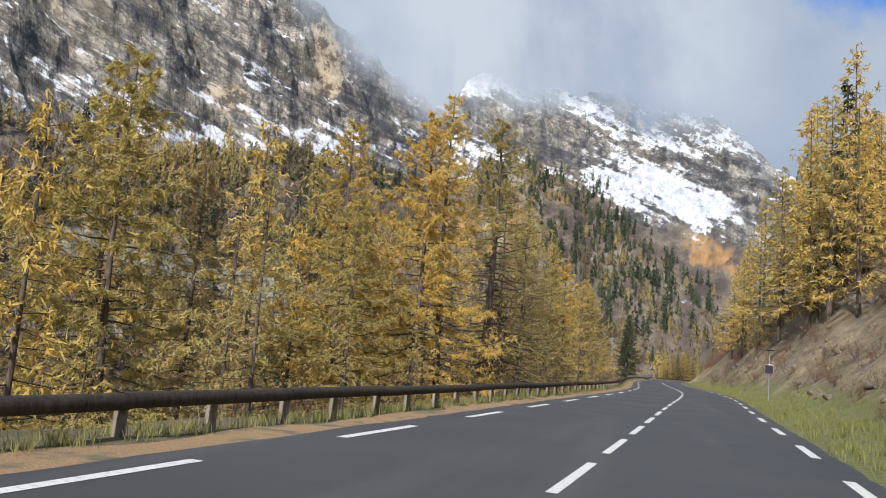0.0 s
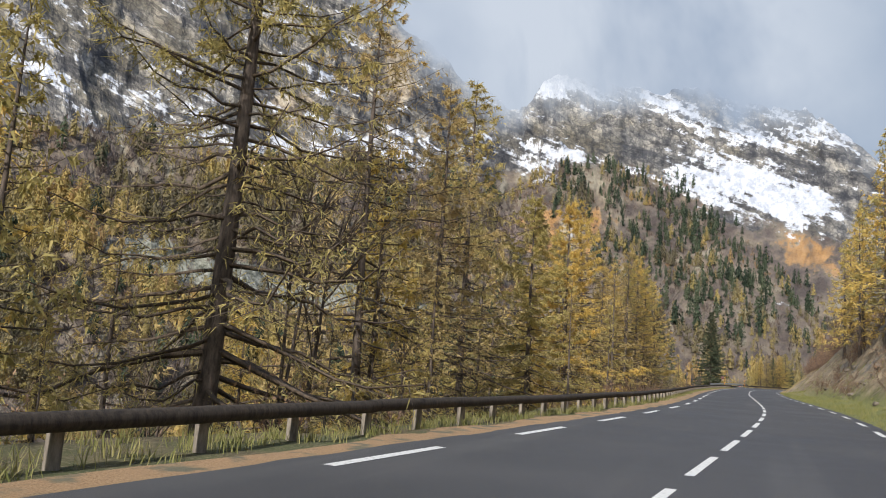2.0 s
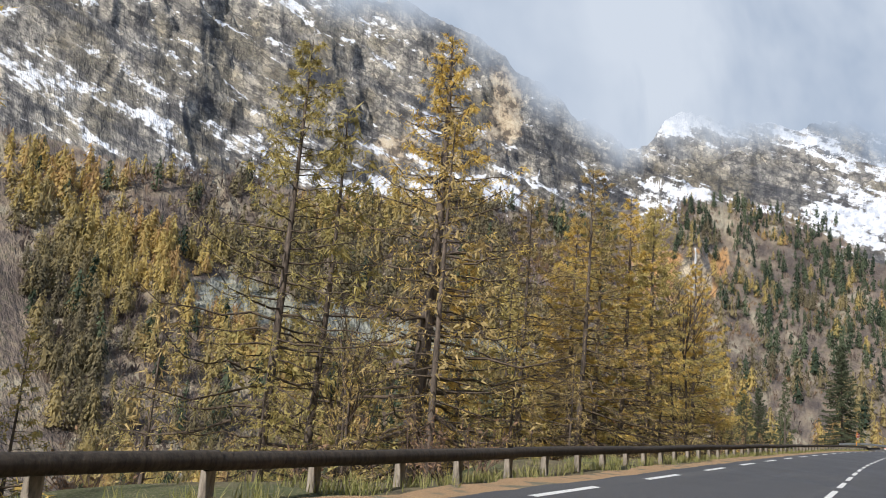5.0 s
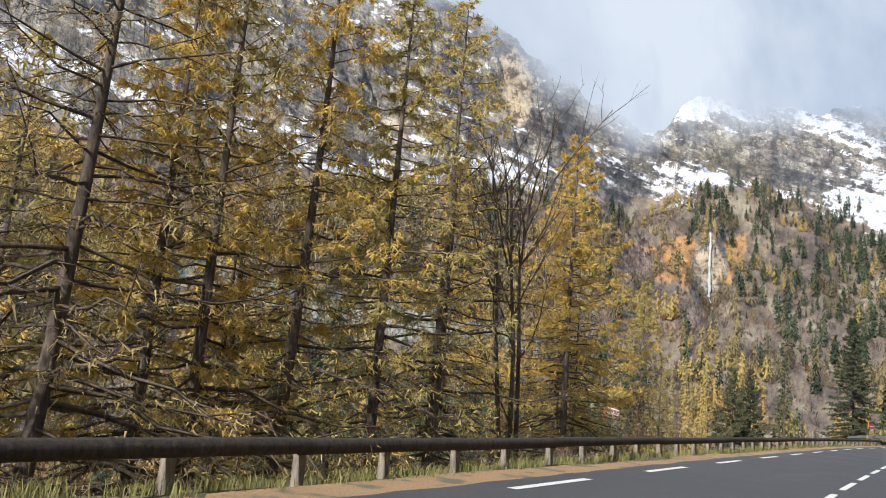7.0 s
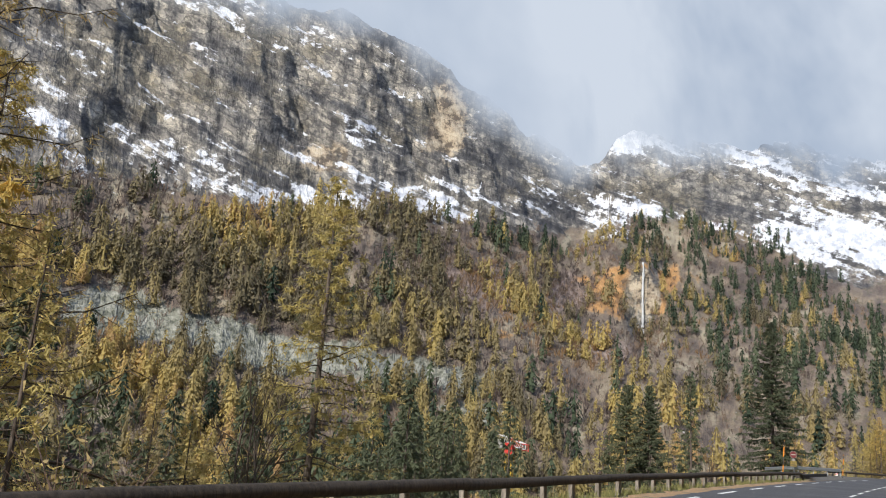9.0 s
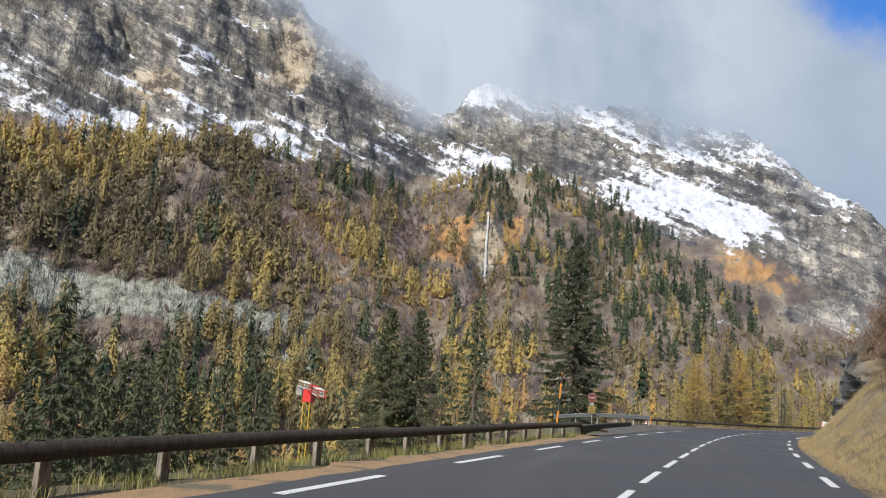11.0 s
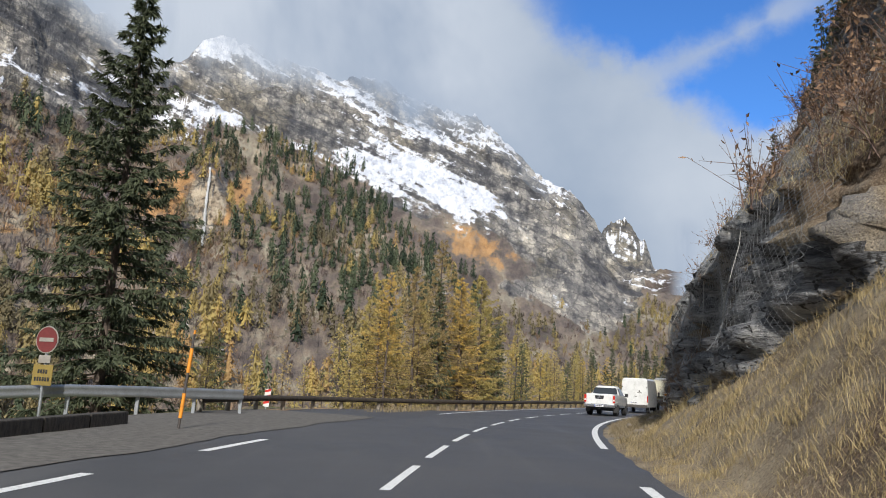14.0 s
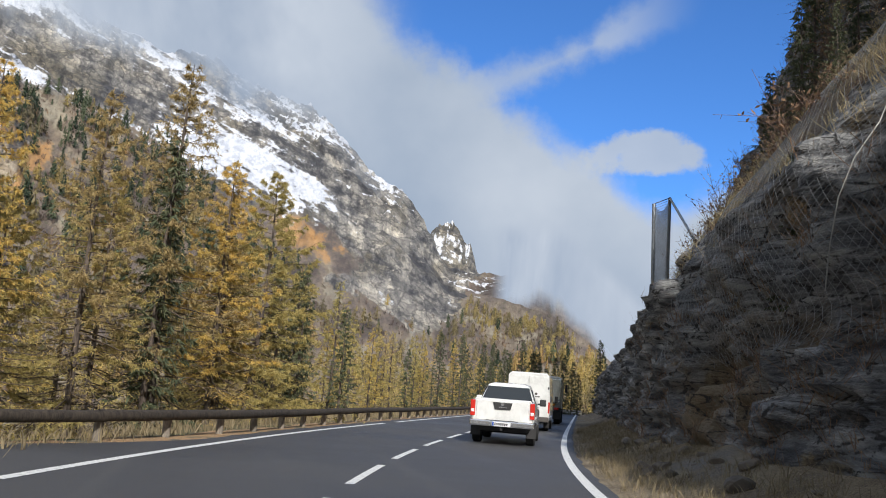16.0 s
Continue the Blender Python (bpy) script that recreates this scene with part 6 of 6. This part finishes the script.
def build_signs():
    snow_pole(-3.5, 187.0, 2.9)
    snow_pole(-0.2, 207.2, 2.2)
    # no-entry sign, seen beside the big spruce
    x, y = -4.6, 210.2
    z = ground_at(x, y)
    root = thing("no_entry_sign", "round red no-entry sign with a yellow panel below", "road sign", m=Matrix.Translation((x, y, z)) @ Euler((0, 0, radians(-18))).to_matrix().to_4x4())
    top = 2.1 - z
    part("post", tube_mesh("post", [(0, 0.05, -0.4), (0, 0.05, top + 0.1)], [0.04, 0.04], M_STEEL), None, root)
    face = part("disc", disc(0, 0, top - 0.25, 0.32, 0.03, "y", 32, 0.006), M_SHADEOLDRED, root, "dull red disc")
    part("rim", disc(0, 0.006, top - 0.25, 0.345, 0.028, "y", 32, 0.006), M_SHADEOLDPALE, face, "pale rim")
    part("bar", block(0, -0.022, top - 0.25, 0.44, 0.012, 0.10, 0.004), M_SHADEOLDPALE, face, "white bar")
    part("plate", block(0, 0, top - 0.74, 0.36, 0.025, 0.20, 0.008), M_SHADEOLDPALE, root, "blank pale plate")
    panel = part("panel", block(0, 0, top - 1.14, 0.60, 0.03, 0.52, 0.01), M_SHADEOLDYELLOW, root, "dull yellow panel with two rows of dark bars")
    for row, n in ((0.09, 4), (-0.10, 6)):
        for k in range(n):
            part("bar", block(-0.04 * n + 0.04 + 0.08 * k, -0.018, top - 1.14 + row, 0.055, 0.008, 0.10, 0), M_BLACK, panel)
    # striped marker behind the rail of the lay-by
    x, y = -1.3, 222.9
    root = thing("marker_board", "small red and white striped marker board behind the rail", "sign", m=Matrix.Translation((x, y, ground_at(x, y))) @ Euler((0, 0.10, radians(-12))).to_matrix().to_4x4())
    part("post", tube_mesh("post", [(0, 0.04, -0.4), (0, 0.04, 0.75)], [0.03, 0.03], M_STEEL, 8), None, root)
    board = part("board", block(0, 0, 0.45, 0.26, 0.02, 0.72, 0.006), M_SIGNWHITE, root)
    for k in range(3):
        part("stripe", loft([[(-0.125, -0.014, 0.18 + 0.24 * k), (0.125, -0.014, 0.26 + 0.24 * k), (0.125, -0.014, 0.36 + 0.24 * k), (-0.125, -0.014, 0.28 + 0.24 * k)],
                             [(-0.125, -0.009, 0.18 + 0.24 * k), (0.125, -0.009, 0.26 + 0.24 * k), (0.125, -0.009, 0.36 + 0.24 * k), (-0.125, -0.009, 0.28 + 0.24 * k)]]), M_RED, board)
    # speed display with its solar panel
    x, y = 6.7, 52.5
    z = ground_at(x, y)
    root = thing("speed_display", "small roadside speed display on a post with a solar panel", "road sign", m=Matrix.Translation((x, y, z)) @ Euler((0, 0, radians(-6))).to_matrix().to_4x4())
    part("post", tube_mesh("post", [(0, 0.05, -0.4), (0, 0.05, 3.3 - z)], [0.045, 0.045], M_STEEL), None, root)
    box = part("display", block(0, 0, 2.15 - z, 0.50, 0.12, 0.56, 0.02), M_STEEL, root, "grey display box with a red edge")
    part("border", block(0, -0.064, 2.15 - z, 0.46, 0.008, 0.52, 0), M_SHADEOLDRED, box)
    part("screen", block(0, -0.070, 2.15 - z, 0.40, 0.008, 0.46, 0), M_DARKBLUE, box)
    part("solar_panel", block(0, 0, 3.3 - z, 0.52, 0.40, 0.05, 0.008, (1, 1), (0, -0.12)), M_DARKBLUE, root, "dark solar panel")
    # warning board leaning on the cliff
    P, Z = cliff_point(np.array([220.5]), np.array([1.4]))
    root = thing("warning_board", "small white board with orange and grey marks fixed to the cliff", "sign", m=Matrix.Translation((P[0, 0] - 0.35, P[0, 1] - 0.25, Z[0])) @ Euler((0, 0.12, radians(-38))).to_matrix().to_4x4())
    part("board", block(0, 0, 0, 0.20, 0.02, 0.34, 0.006), M_SIGNWHITE, root)
    part("stripe", block(0, -0.014, 0.10, 0.16, 0.006, 0.07, 0), M_ORANGE, root)
    part("mark", block(0, -0.014, -0.06, 0.12, 0.006, 0.10, 0), M_DARKSTEEL, root)


def build_crane():
    x, y, top = -74.6, 302.5, -0.4
    root = thing("tower_crane", "tower crane with a yellow mast and red and white jib", "crane", m=Matrix.Translation((x, y, 0)))
    def lattice(name, a, b, w, mat, label="", bays=10):
        soup = Soup()
        a, b = np.array(a, float), np.array(b, float)
        d = (b - a) / np.linalg.norm(b - a)
        u = np.cross(d, (0, 1, 0.01)); u /= np.linalg.norm(u)
        v = np.cross(d, u)
        c = [(u + v) * w / 2, (u - v) * w / 2, (-u - v) * w / 2, (-u + v) * w / 2]
        for o in c:
            soup.tube([a + o, b + o], [0.10, 0.10], 4)
        for k in range(bays):
            p, q = a + (b - a) * k / bays, a + (b - a) * (k + 1) / bays
            for j in range(4):
                soup.tube([p + c[j], q + c[(j + 1) % 4]], [0.06, 0.06], 3)
        return part(name, soup.mesh(name, mat), None, root, label)
    lattice("mast", (0, 0, -34), (0, 0, top - 1.5), 1.5, M_YELLOW, "yellow lattice mast", 16)
    part("cab", block(0, 0, top - 0.3, 1.9, 1.9, 2.6, 0.08), M_RED, root, "red slewing unit and cab")
    lattice("jib", (0.6, -0.5, top + 1.4), (4.0, -5.0, top + 0.9), 1.3, M_RED, "red end of the jib", 4)
    lattice("jib_section", (4.0, -5.0, top + 0.9), (7.4, -9.6, top + 0.4), 1.3, M_SIGNWHITE, "white part of the jib", 4)
    lattice("jib_tip", (7.4, -9.6, top + 0.4), (9.0, -11.8, top + 0.2), 1.3, M_RED, "", 2)
    lattice("counter_jib", (-0.6, 0.5, top + 1.6), (-5.0, 5.5, top + 2.2), 1.2, M_SIGNWHITE, "white counter jib", 4)
    part("counterweight", block(-4.6, 5.0, top + 0.6, 1.4, 1.4, 2.0, 0.1), M_CONCRETE, root)


def build_waterfall():
    d = np.linspace(FALL[1] - 14, FALL[1] + 9, 60)
    V = []
    for k, dd in enumerate(d):
        az = FALL[0] + 0.02 * math.sin(k * 0.3)
        z = float(mountain_z(np.array([az]), np.array([dd]))[0])
        w = 0.5 + 0.7 * float(vnoise(np.array([k * 0.4]), np.array([2.0]))[0]) + 0.4 * (1 - k / 60)
        for q in (-1, 0, 1):
            aa = az + math.degrees(q * w / dd)
            V.append((HUB[0] + (dd - 3 - 0.6 * (q == 0)) * math.sin(radians(aa)), HUB[1] + (dd - 3 - 0.6 * (q == 0)) * math.cos(radians(aa)), z + 1.2))
    ob = new("waterfall", mesh_np("waterfall", np.array(V), grid_faces(60, 3), M_WATER, True))
    tagged(ob, "thin white waterfall down the wooded mountain flank", "waterfall", kind="structure")


# ---- grass, brush, net ----
def scatter_blades(name, label, mat, count, place, tall, wide, lean=0.35, seed=1):
    r = np.random.default_rng(seed)
    P = place(r, count)
    n = len(P)
    h = tall * r.uniform(0.5, 1.3, n)
    a = r.uniform(0, 2 * np.pi, n)
    x = np.stack([np.cos(a), np.sin(a), 0 * a], 1) * (wide * r.uniform(0.6, 1.4, n))[:, None]
    up = np.stack([r.normal(0, lean, n), r.normal(0, lean, n), np.ones(n)], 1) * h[:, None]
    mid = P + up * 0.55
    tip = P + up + np.stack([r.normal(0, lean, n), r.normal(0, lean, n), -0.1 * np.ones(n)], 1) * (h * 0.4)[:, None]
    V = np.stack([P - x - [0, 0, 0.05], P + x - [0, 0, 0.05], mid + x * 0.7, mid - x * 0.7, tip], 1).reshape(-1, 3)
    i = np.arange(n) * 5
    F4 = np.stack([i, i + 1, i + 2, i + 3], 1)
    F3 = np.stack([i + 3, i + 2, i + 4], 1)
    ob = new(name, mesh_np(name, V, [(F4, 0), (F3, 0)], mat))
    tagged(ob, label, "grass", kind="stuff")


def tufted(r, n, per, spread):
    """Offsets that gather blades into tufts."""
    k = max(1, n // per)
    idx = r.integers(0, k, n)
    return k, idx, r.normal(0, spread, (n, 2))


def build_grass():
    def left(r, n, s0=-10, s1=184):
        k, idx, off = tufted(r, n, 14, 0.09)
        s = r.uniform(s0, s1, k)[idx] + off[:, 0]
        lat = np.minimum((-6.35 - r.gamma(1.6, 0.45, k))[idx] + off[:, 1], -6.2)
        return np.concatenate([road(s, lat), left_ground(s, lat)[:, None]], 1)

    def right(r, n, s0=-5, s1=170, far=3.2, per=12, spread=0.10):
        k, idx, off = tufted(r, n, per, spread)
        s = r.uniform(s0, s1, k)[idx] + off[:, 0]
        lat = np.maximum((2.4 + r.gamma(1.4, far / 2, k))[idx] + off[:, 1], 2.36)
        return np.concatenate([road(s, lat), bank(s, lat)[:, None]], 1)

    scatter_blades("verge_grass", "green and straw-coloured grass along the guard rail", M_GRASS, 26000, left, 0.20, 0.007, seed=2)
    scatter_blades("roadside_grass", "green and yellow grass on the hillside verge", M_GRASS, 24000, lambda r, n: right(r, n, 0, 150, 3.0), 0.20, 0.010, seed=3)
    scatter_blades("straw_grass", "tall dry straw grass on the slope above the road", M_STRAW, 90000, lambda r, n: right(r, n, 158, 213, 5.0, 40, 0.11), 0.13, 0.0045, 0.8, seed=4)
    scatter_blades("grass_stalks", "long pale stalks standing out of the dry grass", M_STRAW, 9000, lambda r, n: right(r, n, 158, 213, 5.0, 14, 0.15), 0.36, 0.0035, 0.35, seed=14)

    def foot(r, n):
        k, idx, off = tufted(r, n, 14, 0.10)
        s = r.uniform(206, 262, k)[idx] + off[:, 0]
        lat = np.maximum((2.5 + 2.0 * r.random(k))[idx] + off[:, 1], 2.4)
        kk = (lat - 2.2) / 2.6
        return np.concatenate([road(s, lat), (-0.05 + 0.75 * np.clip(kk, 0, 1) ** 1.5)[:, None]], 1)

    # the cliff's shade on this strip is put into the darker straw colour
    scatter_blades("cliff_grass", "dry straw grass at the foot of the cliff", M_SHADESTRAW, 14000, foot, 0.20, 0.006, 0.7, seed=5)

    def ledges(r, n):
        k, idx, off = tufted(r, n, 26, 0.16)
        s, v = r.uniform(201, 252, k)[idx] + off[:, 0], np.clip(5.6 + r.gamma(2.0, 3.0, k)[idx] + off[:, 1], 0.2, None)
        P, Z = cliff_point(s, v)
        return np.concatenate([P, Z[:, None]], 1)

    scatter_blades("ledge_grass", "withered grass tufts on the ledges of the cliff", M_STRAW, 26000, ledges, 0.30, 0.007, 0.9, seed=8)

    def low_ledges(r, n):
        k, idx, off = tufted(r, n, 30, 0.20)
        s, v = r.uniform(214, 246, k)[idx] + off[:, 0], np.clip(r.gamma(1.6, 1.6, k)[idx] + off[:, 1], 0.05, None)
        P, Z = cliff_point(s, v)
        return np.concatenate([P, Z[:, None]], 1)

    scatter_blades("ledge_twigs", "dead brown stalks growing out of the cliff's joints", M_BRUSH, 8000, low_ledges, 0.36, 0.005, 0.9, seed=11)

    def behind(r, n):
        k, idx, off = tufted(r, n, 12, 0.12)
        s = r.uniform(222, 300, k)[idx] + off[:, 0]
        lat = (-6.4 - r.gamma(1.6, 0.6, k))[idx] + off[:, 1]
        return np.concatenate([road(s, lat), left_ground(s, lat)[:, None]], 1)

    # undergrowth shade painted in by the darker straw
    scatter_blades("rail_grass", "long pale grass behind the guard rail", M_SHADESTRAW, 9000, behind, 0.34, 0.010, seed=6)


def brush_mesh(seed, size, mat):
    """A shrub of many thin forked stems with a few withered leaves."""
    r = np.random.default_rng(seed)
    stems, leaf = Soup(), Soup()
    for _ in range(8):
        a = r.random() * 6.28
        d = np.array([math.cos(a) * 0.55, math.sin(a) * 0.55, 1.0]) + r.normal(size=3) * 0.15
        p = np.array([0, 0, -0.1]) + r.normal(size=3) * 0.08 * size * np.array([1, 1, 0])
        q = p + d * size * (0.45 + 0.3 * r.random())
        stems.tube([p, q], [0.011 * size, 0.006 * size], 3)
        for _ in range(5):
            e = q + (d * 0.4 + r.normal(size=3) * 0.45) * size * 0.55
            b = p + (q - p) * (0.4 + 0.6 * r.random())
            stems.tube([b, e], [0.0055 * size, 0.0025 * size], 3)
            for _ in range(3):
                leaf.blade(b + (e - b) * r.random(), r.normal(size=3) * 0.05, 0.022)
    return stems.mesh("stems", M_STEM), leaf.mesh("leaves", mat)


def build_brush():
    r = random.Random(9)
    kinds = [brush_mesh(80 + k, 1.0, M_BRUSH if k % 3 else M_RUST) for k in range(5)]
    far = []

    def bush(x, y, z, size, k, single):
        m = Matrix.Translation((x, y, z)) @ Euler((0, 0, r.random() * 6.28)).to_matrix().to_4x4()
        if not single:
            far.append((k, m @ Matrix.Scale(size, 4)))
            return
        root = thing("shrub", "leafless rust-brown shrub with thin stems", "shrub", "shrubs", m=m)
        root.scale = (size, size, size)
        tagged(part("stem", kinds[k][0], None, root), kind="stuff")
        tagged(part("leafage", kinds[k][1], None, root, "withered rust-brown leaves"), kind="stuff")

    def on_bank(s, lat, size, k, single):
        x, y = road(s, lat)
        bush(float(x), float(y), ground_at(float(x), float(y)), size, k, single)

    def on_cliff(s, v, size, k, single):
        P, Z = cliff_point(np.array([s]), np.array([v]))
        bush(float(P[0, 0]), float(P[0, 1]), float(Z[0]), size, k, single)

    for i in range(420):       # slope before the cliff
        on_bank(r.uniform(150, 201), 6.2 + r.gammavariate(1.6, 3.6), r.uniform(0.8, 2.1), i % 5, i < 90)
    for i in range(340):       # ledges of the cliff
        on_cliff(r.uniform(203, 262), 7.2 + r.uniform(0.0, 19.0), r.uniform(0.4, 1.5), i % 5, i < 80)
    for i in range(130):       # thicket on its shoulder
        on_cliff(r.uniform(198, 209.5), r.uniform(6.0, 24.0), r.uniform(0.8, 2.0), i % 5, False)
    for i in range(110):       # under the wood along the rail
        on_bank(r.uniform(4, 132), -r.uniform(8.3, 14), r.uniform(0.6, 1.5), i % 5, i < 60)
    for i in range(150):       # above the first bank
        on_bank(r.uniform(18, 125), r.uniform(5.2, 14), r.uniform(0.6, 1.7), i % 5, i < 40)
    for which, (name, label) in enumerate((("thicket", "bare brown thicket on the slope and the cliff"), ("thicket_leaves", "rust-brown leaves of the thicket"))):
        V, F, n = [], [], 0
        for k, m in far:
            me = kinds[k][which]
            co = np.empty(len(me.vertices) * 3, np.float32)
            me.vertices.foreach_get("co", co)
            m = np.array(m)
            co = co.reshape(-1, 3) @ m[:3, :3].T + m[:3, 3]
            idx = np.empty(len(me.loops), np.int32)
            me.loops.foreach_get("vertex_index", idx)
            V.append(co)
            F.append(idx.reshape(-1, 4) + n)
            n += len(co)
        tagged(new(name, mesh_np(name, np.concatenate(V), np.concatenate(F), kinds[0][which].materials[0] if which == 0 else M_BRUSH)), label, "shrub", kind="stuff")


def rock_mesh(seed):
    """An angular broken stone about one metre wide."""
    r = np.random.default_rng(seed)
    bm = bmesh.new()
    bmesh.ops.create_icosphere(bm, subdivisions=2, radius=0.5)
    cuts = [(v / np.linalg.norm(v), 0.26 + 0.16 * r.random()) for v in r.normal(size=(9, 3))]
    for v in bm.verts:
        p = np.array(v.co)
        for n, d in cuts:
            p = p - n * max(0.0, float(p @ n) - d)
        v.co = p * np.array([1.0, 0.8, 0.62]) + r.normal(size=3) * 0.012
    me = bpy.data.meshes.new("stone")
    bm.to_mesh(me)
    bm.free()
    me.materials.append(M_STONE)
    return me


def build_rocks():
    r = random.Random(21)
    kinds = [rock_mesh(90 + k) for k in range(5)]
    def lay(x, y, z, size, k, where):
        ob = new("rock", kinds[k])
        ob.matrix_basis = Matrix.Translation((x, y, z + 0.1 * size)) @ Euler((r.uniform(-0.4, 0.4), r.uniform(-0.4, 0.4), r.random() * 6.28)).to_matrix().to_4x4() @ Matrix.Scale(size, 4)
        tagged(ob, "angular grey-brown broken rock " + where, "rock", "rocks")
    for i in range(90):
        s, lat = r.uniform(28, 118), 5.0 + r.gammavariate(1.5, 1.4)
        x, y = road(s, lat)
        lay(float(x), float(y), ground_at(float(x), float(y)), r.uniform(0.2, 0.9), i % 5, "on the roadside bank")
    for i in range(50):
        s, lat = r.uniform(204, 240), 3.1 + r.random() * 1.2
        x, y = road(s, lat)
        lay(float(x), float(y), -0.05 + 0.75 * max(0, (lat - 2.2) / 2.6) ** 1.5, r.uniform(0.12, 0.5), i % 5, "at the foot of the cliff")
    # gravel of the lay-by
    s, k = np.arange(184, 218, 0.5), np.linspace(0, 1, 14)
    S, K = np.meshgrid(s, k, indexing="ij")
    inner = -5.55 - 0.5 * (fbm(s / 2.0, s * 0, 4) - 0.2)
    outer = -6.35 - lay_by(s)
    lat = inner[:, None] + (outer - inner)[:, None] * K
    P = road(S, lat)
    Z = 0.014 + 0.035 * (fbm(S * 2.2, K * 7, 4, 0.6)) * np.minimum(1, 6 * K)
    ob = new("lay_by_gravel", mesh_np("lay_by_gravel", np.dstack([P, Z[..., None]]).reshape(-1, 3), grid_faces(len(s), len(k)), M_GRAVEL, True))
    tagged(ob, "grey-brown gravel strip of the lay-by", "gravel", kind="structure")


def build_net():
    """Rockfall wire net hung over the face, and its fence posts."""
    s, v = np.arange(205, 236, 0.22), np.arange(2.4, 12.5, 0.22)
    S, K = np.meshgrid(s, v, indexing="ij")
    acc = 0
    for ds in (-0.6, -0.2, 0.2, 0.6):
        P, Z = cliff_point(S + ds, K)
        acc = acc + np.dstack([P, Z[..., None]]) / 4
    for _ in range(14):
        acc[1:-1, 1:-1] = (acc[:-2, 1:-1] + acc[2:, 1:-1] + acc[1:-1, :-2] + acc[1:-1, 2:]) / 4
    h = np.interp(S, _s, _h)
    acc[..., 0] -= np.cos(h) * 0.38
    acc[..., 1] -= np.sin(h) * 0.38
    a = np.concatenate([acc[:-1, :-1].reshape(-1, 3), acc[1:, :-1].reshape(-1, 3)])
    b = np.concatenate([acc[1:, 1:].reshape(-1, 3), acc[:-1, 1:].reshape(-1, 3)])
    d = (b - a) / np.linalg.norm(b - a, axis=1)[:, None]
    x = np.cross(d, (0.3, 0.2, 0.93))
    x = x / np.linalg.norm(x, axis=1)[:, None]
    y = np.cross(d, x)
    tri = [0.0036 * (math.cos(q) * x + math.sin(q) * y) for q in (0, 2.1, 4.2)]
    V = np.stack([a + t for t in tri] + [b + t for t in tri], 1).reshape(-1, 3)
    i = np.arange(len(a))[:, None] * 6
    F = np.concatenate([i + np.array([k, (k + 1) % 3, (k + 1) % 3 + 3, k + 3]) for k in range(3)])
    tagged(new("rockfall_net", mesh_np("rockfall_net", V, F, M_WIRE)), "grey steel wire rockfall net draped over the cliff", "net", kind="stuff")
    # pale ropes that hang down over the net
    for s0, lo, hi in ((209.5, 0, 17), (214.5, 0, 19), (221.4, 2, 20), (227.0, 4, 20)):
        i = int((s0 - 205) / 0.22)
        pts = [acc[i + int(round(1.2 * math.sin(0.3 * k + s0))), k] + np.array([-0.05, -0.04, 0.0]) for k in range(lo, hi, 3)]
        rope = thing("hanging_rope", "pale slack steel rope hanging down over the rockfall net", "rope", "ropes on the cliff")
        part("strand", tube_mesh("strand", pts, [0.010] * len(pts), M_ROPE, 5), None, rope)
    # fence with two posts
    root = thing("rockfall_fence", "steel posts holding a grey rockfall net above the road", "fence")
    P, Z = cliff_point(np.array([252.0, 255.0, 250.0]), np.array([5.2, 6.4, 9.0]))
    foot1, foot2, back = (np.array([P[k, 0], P[k, 1], Z[k]]) for k in range(3))
    top1, top2 = foot1 + np.array([-0.2, -0.2, 5.6]), foot2 + np.array([-0.3, -0.6, 5.6])
    for a, b in ((foot1, top1), (foot2, top2)):
        part("post", tube_mesh("post", [a - [0, 0, 1.5], b], [0.09, 0.08], M_STEEL, 8), None, root)
    part("stay", tube_mesh("stay", [back - [0, 0, 0.6], top2], [0.07, 0.06], M_STEEL, 8), None, root)
    part("cable", tube_mesh("cable", [top1, top2], [0.025, 0.025], M_STEEL, 5), None, root)
    mesh = Soup()
    for k in range(31):
        t = k / 30
        mesh.tube([foot1 + (foot2 - foot1) * t, top1 + (top2 - top1) * t - [0, 0, 0.5 * math.sin(math.pi * t)]], [0.011, 0.011], 3)
    for k in range(46):
        t = k / 46
        mesh.tube([foot1 + (top1 - foot1) * t, foot2 + (top2 - foot2) * t], [0.011, 0.011], 3)
    part("net", mesh.mesh("net", M_STEEL), None, root)


build_ground()
build_road()
build_markings()
build_mountains()
build_clouds()
build_cliff()
build_rails()
build_trees()
build_far_woods()
build_vehicles()
build_signs()
build_crane()
build_waterfall()
build_brush()
build_grass()
build_rocks()
build_net()
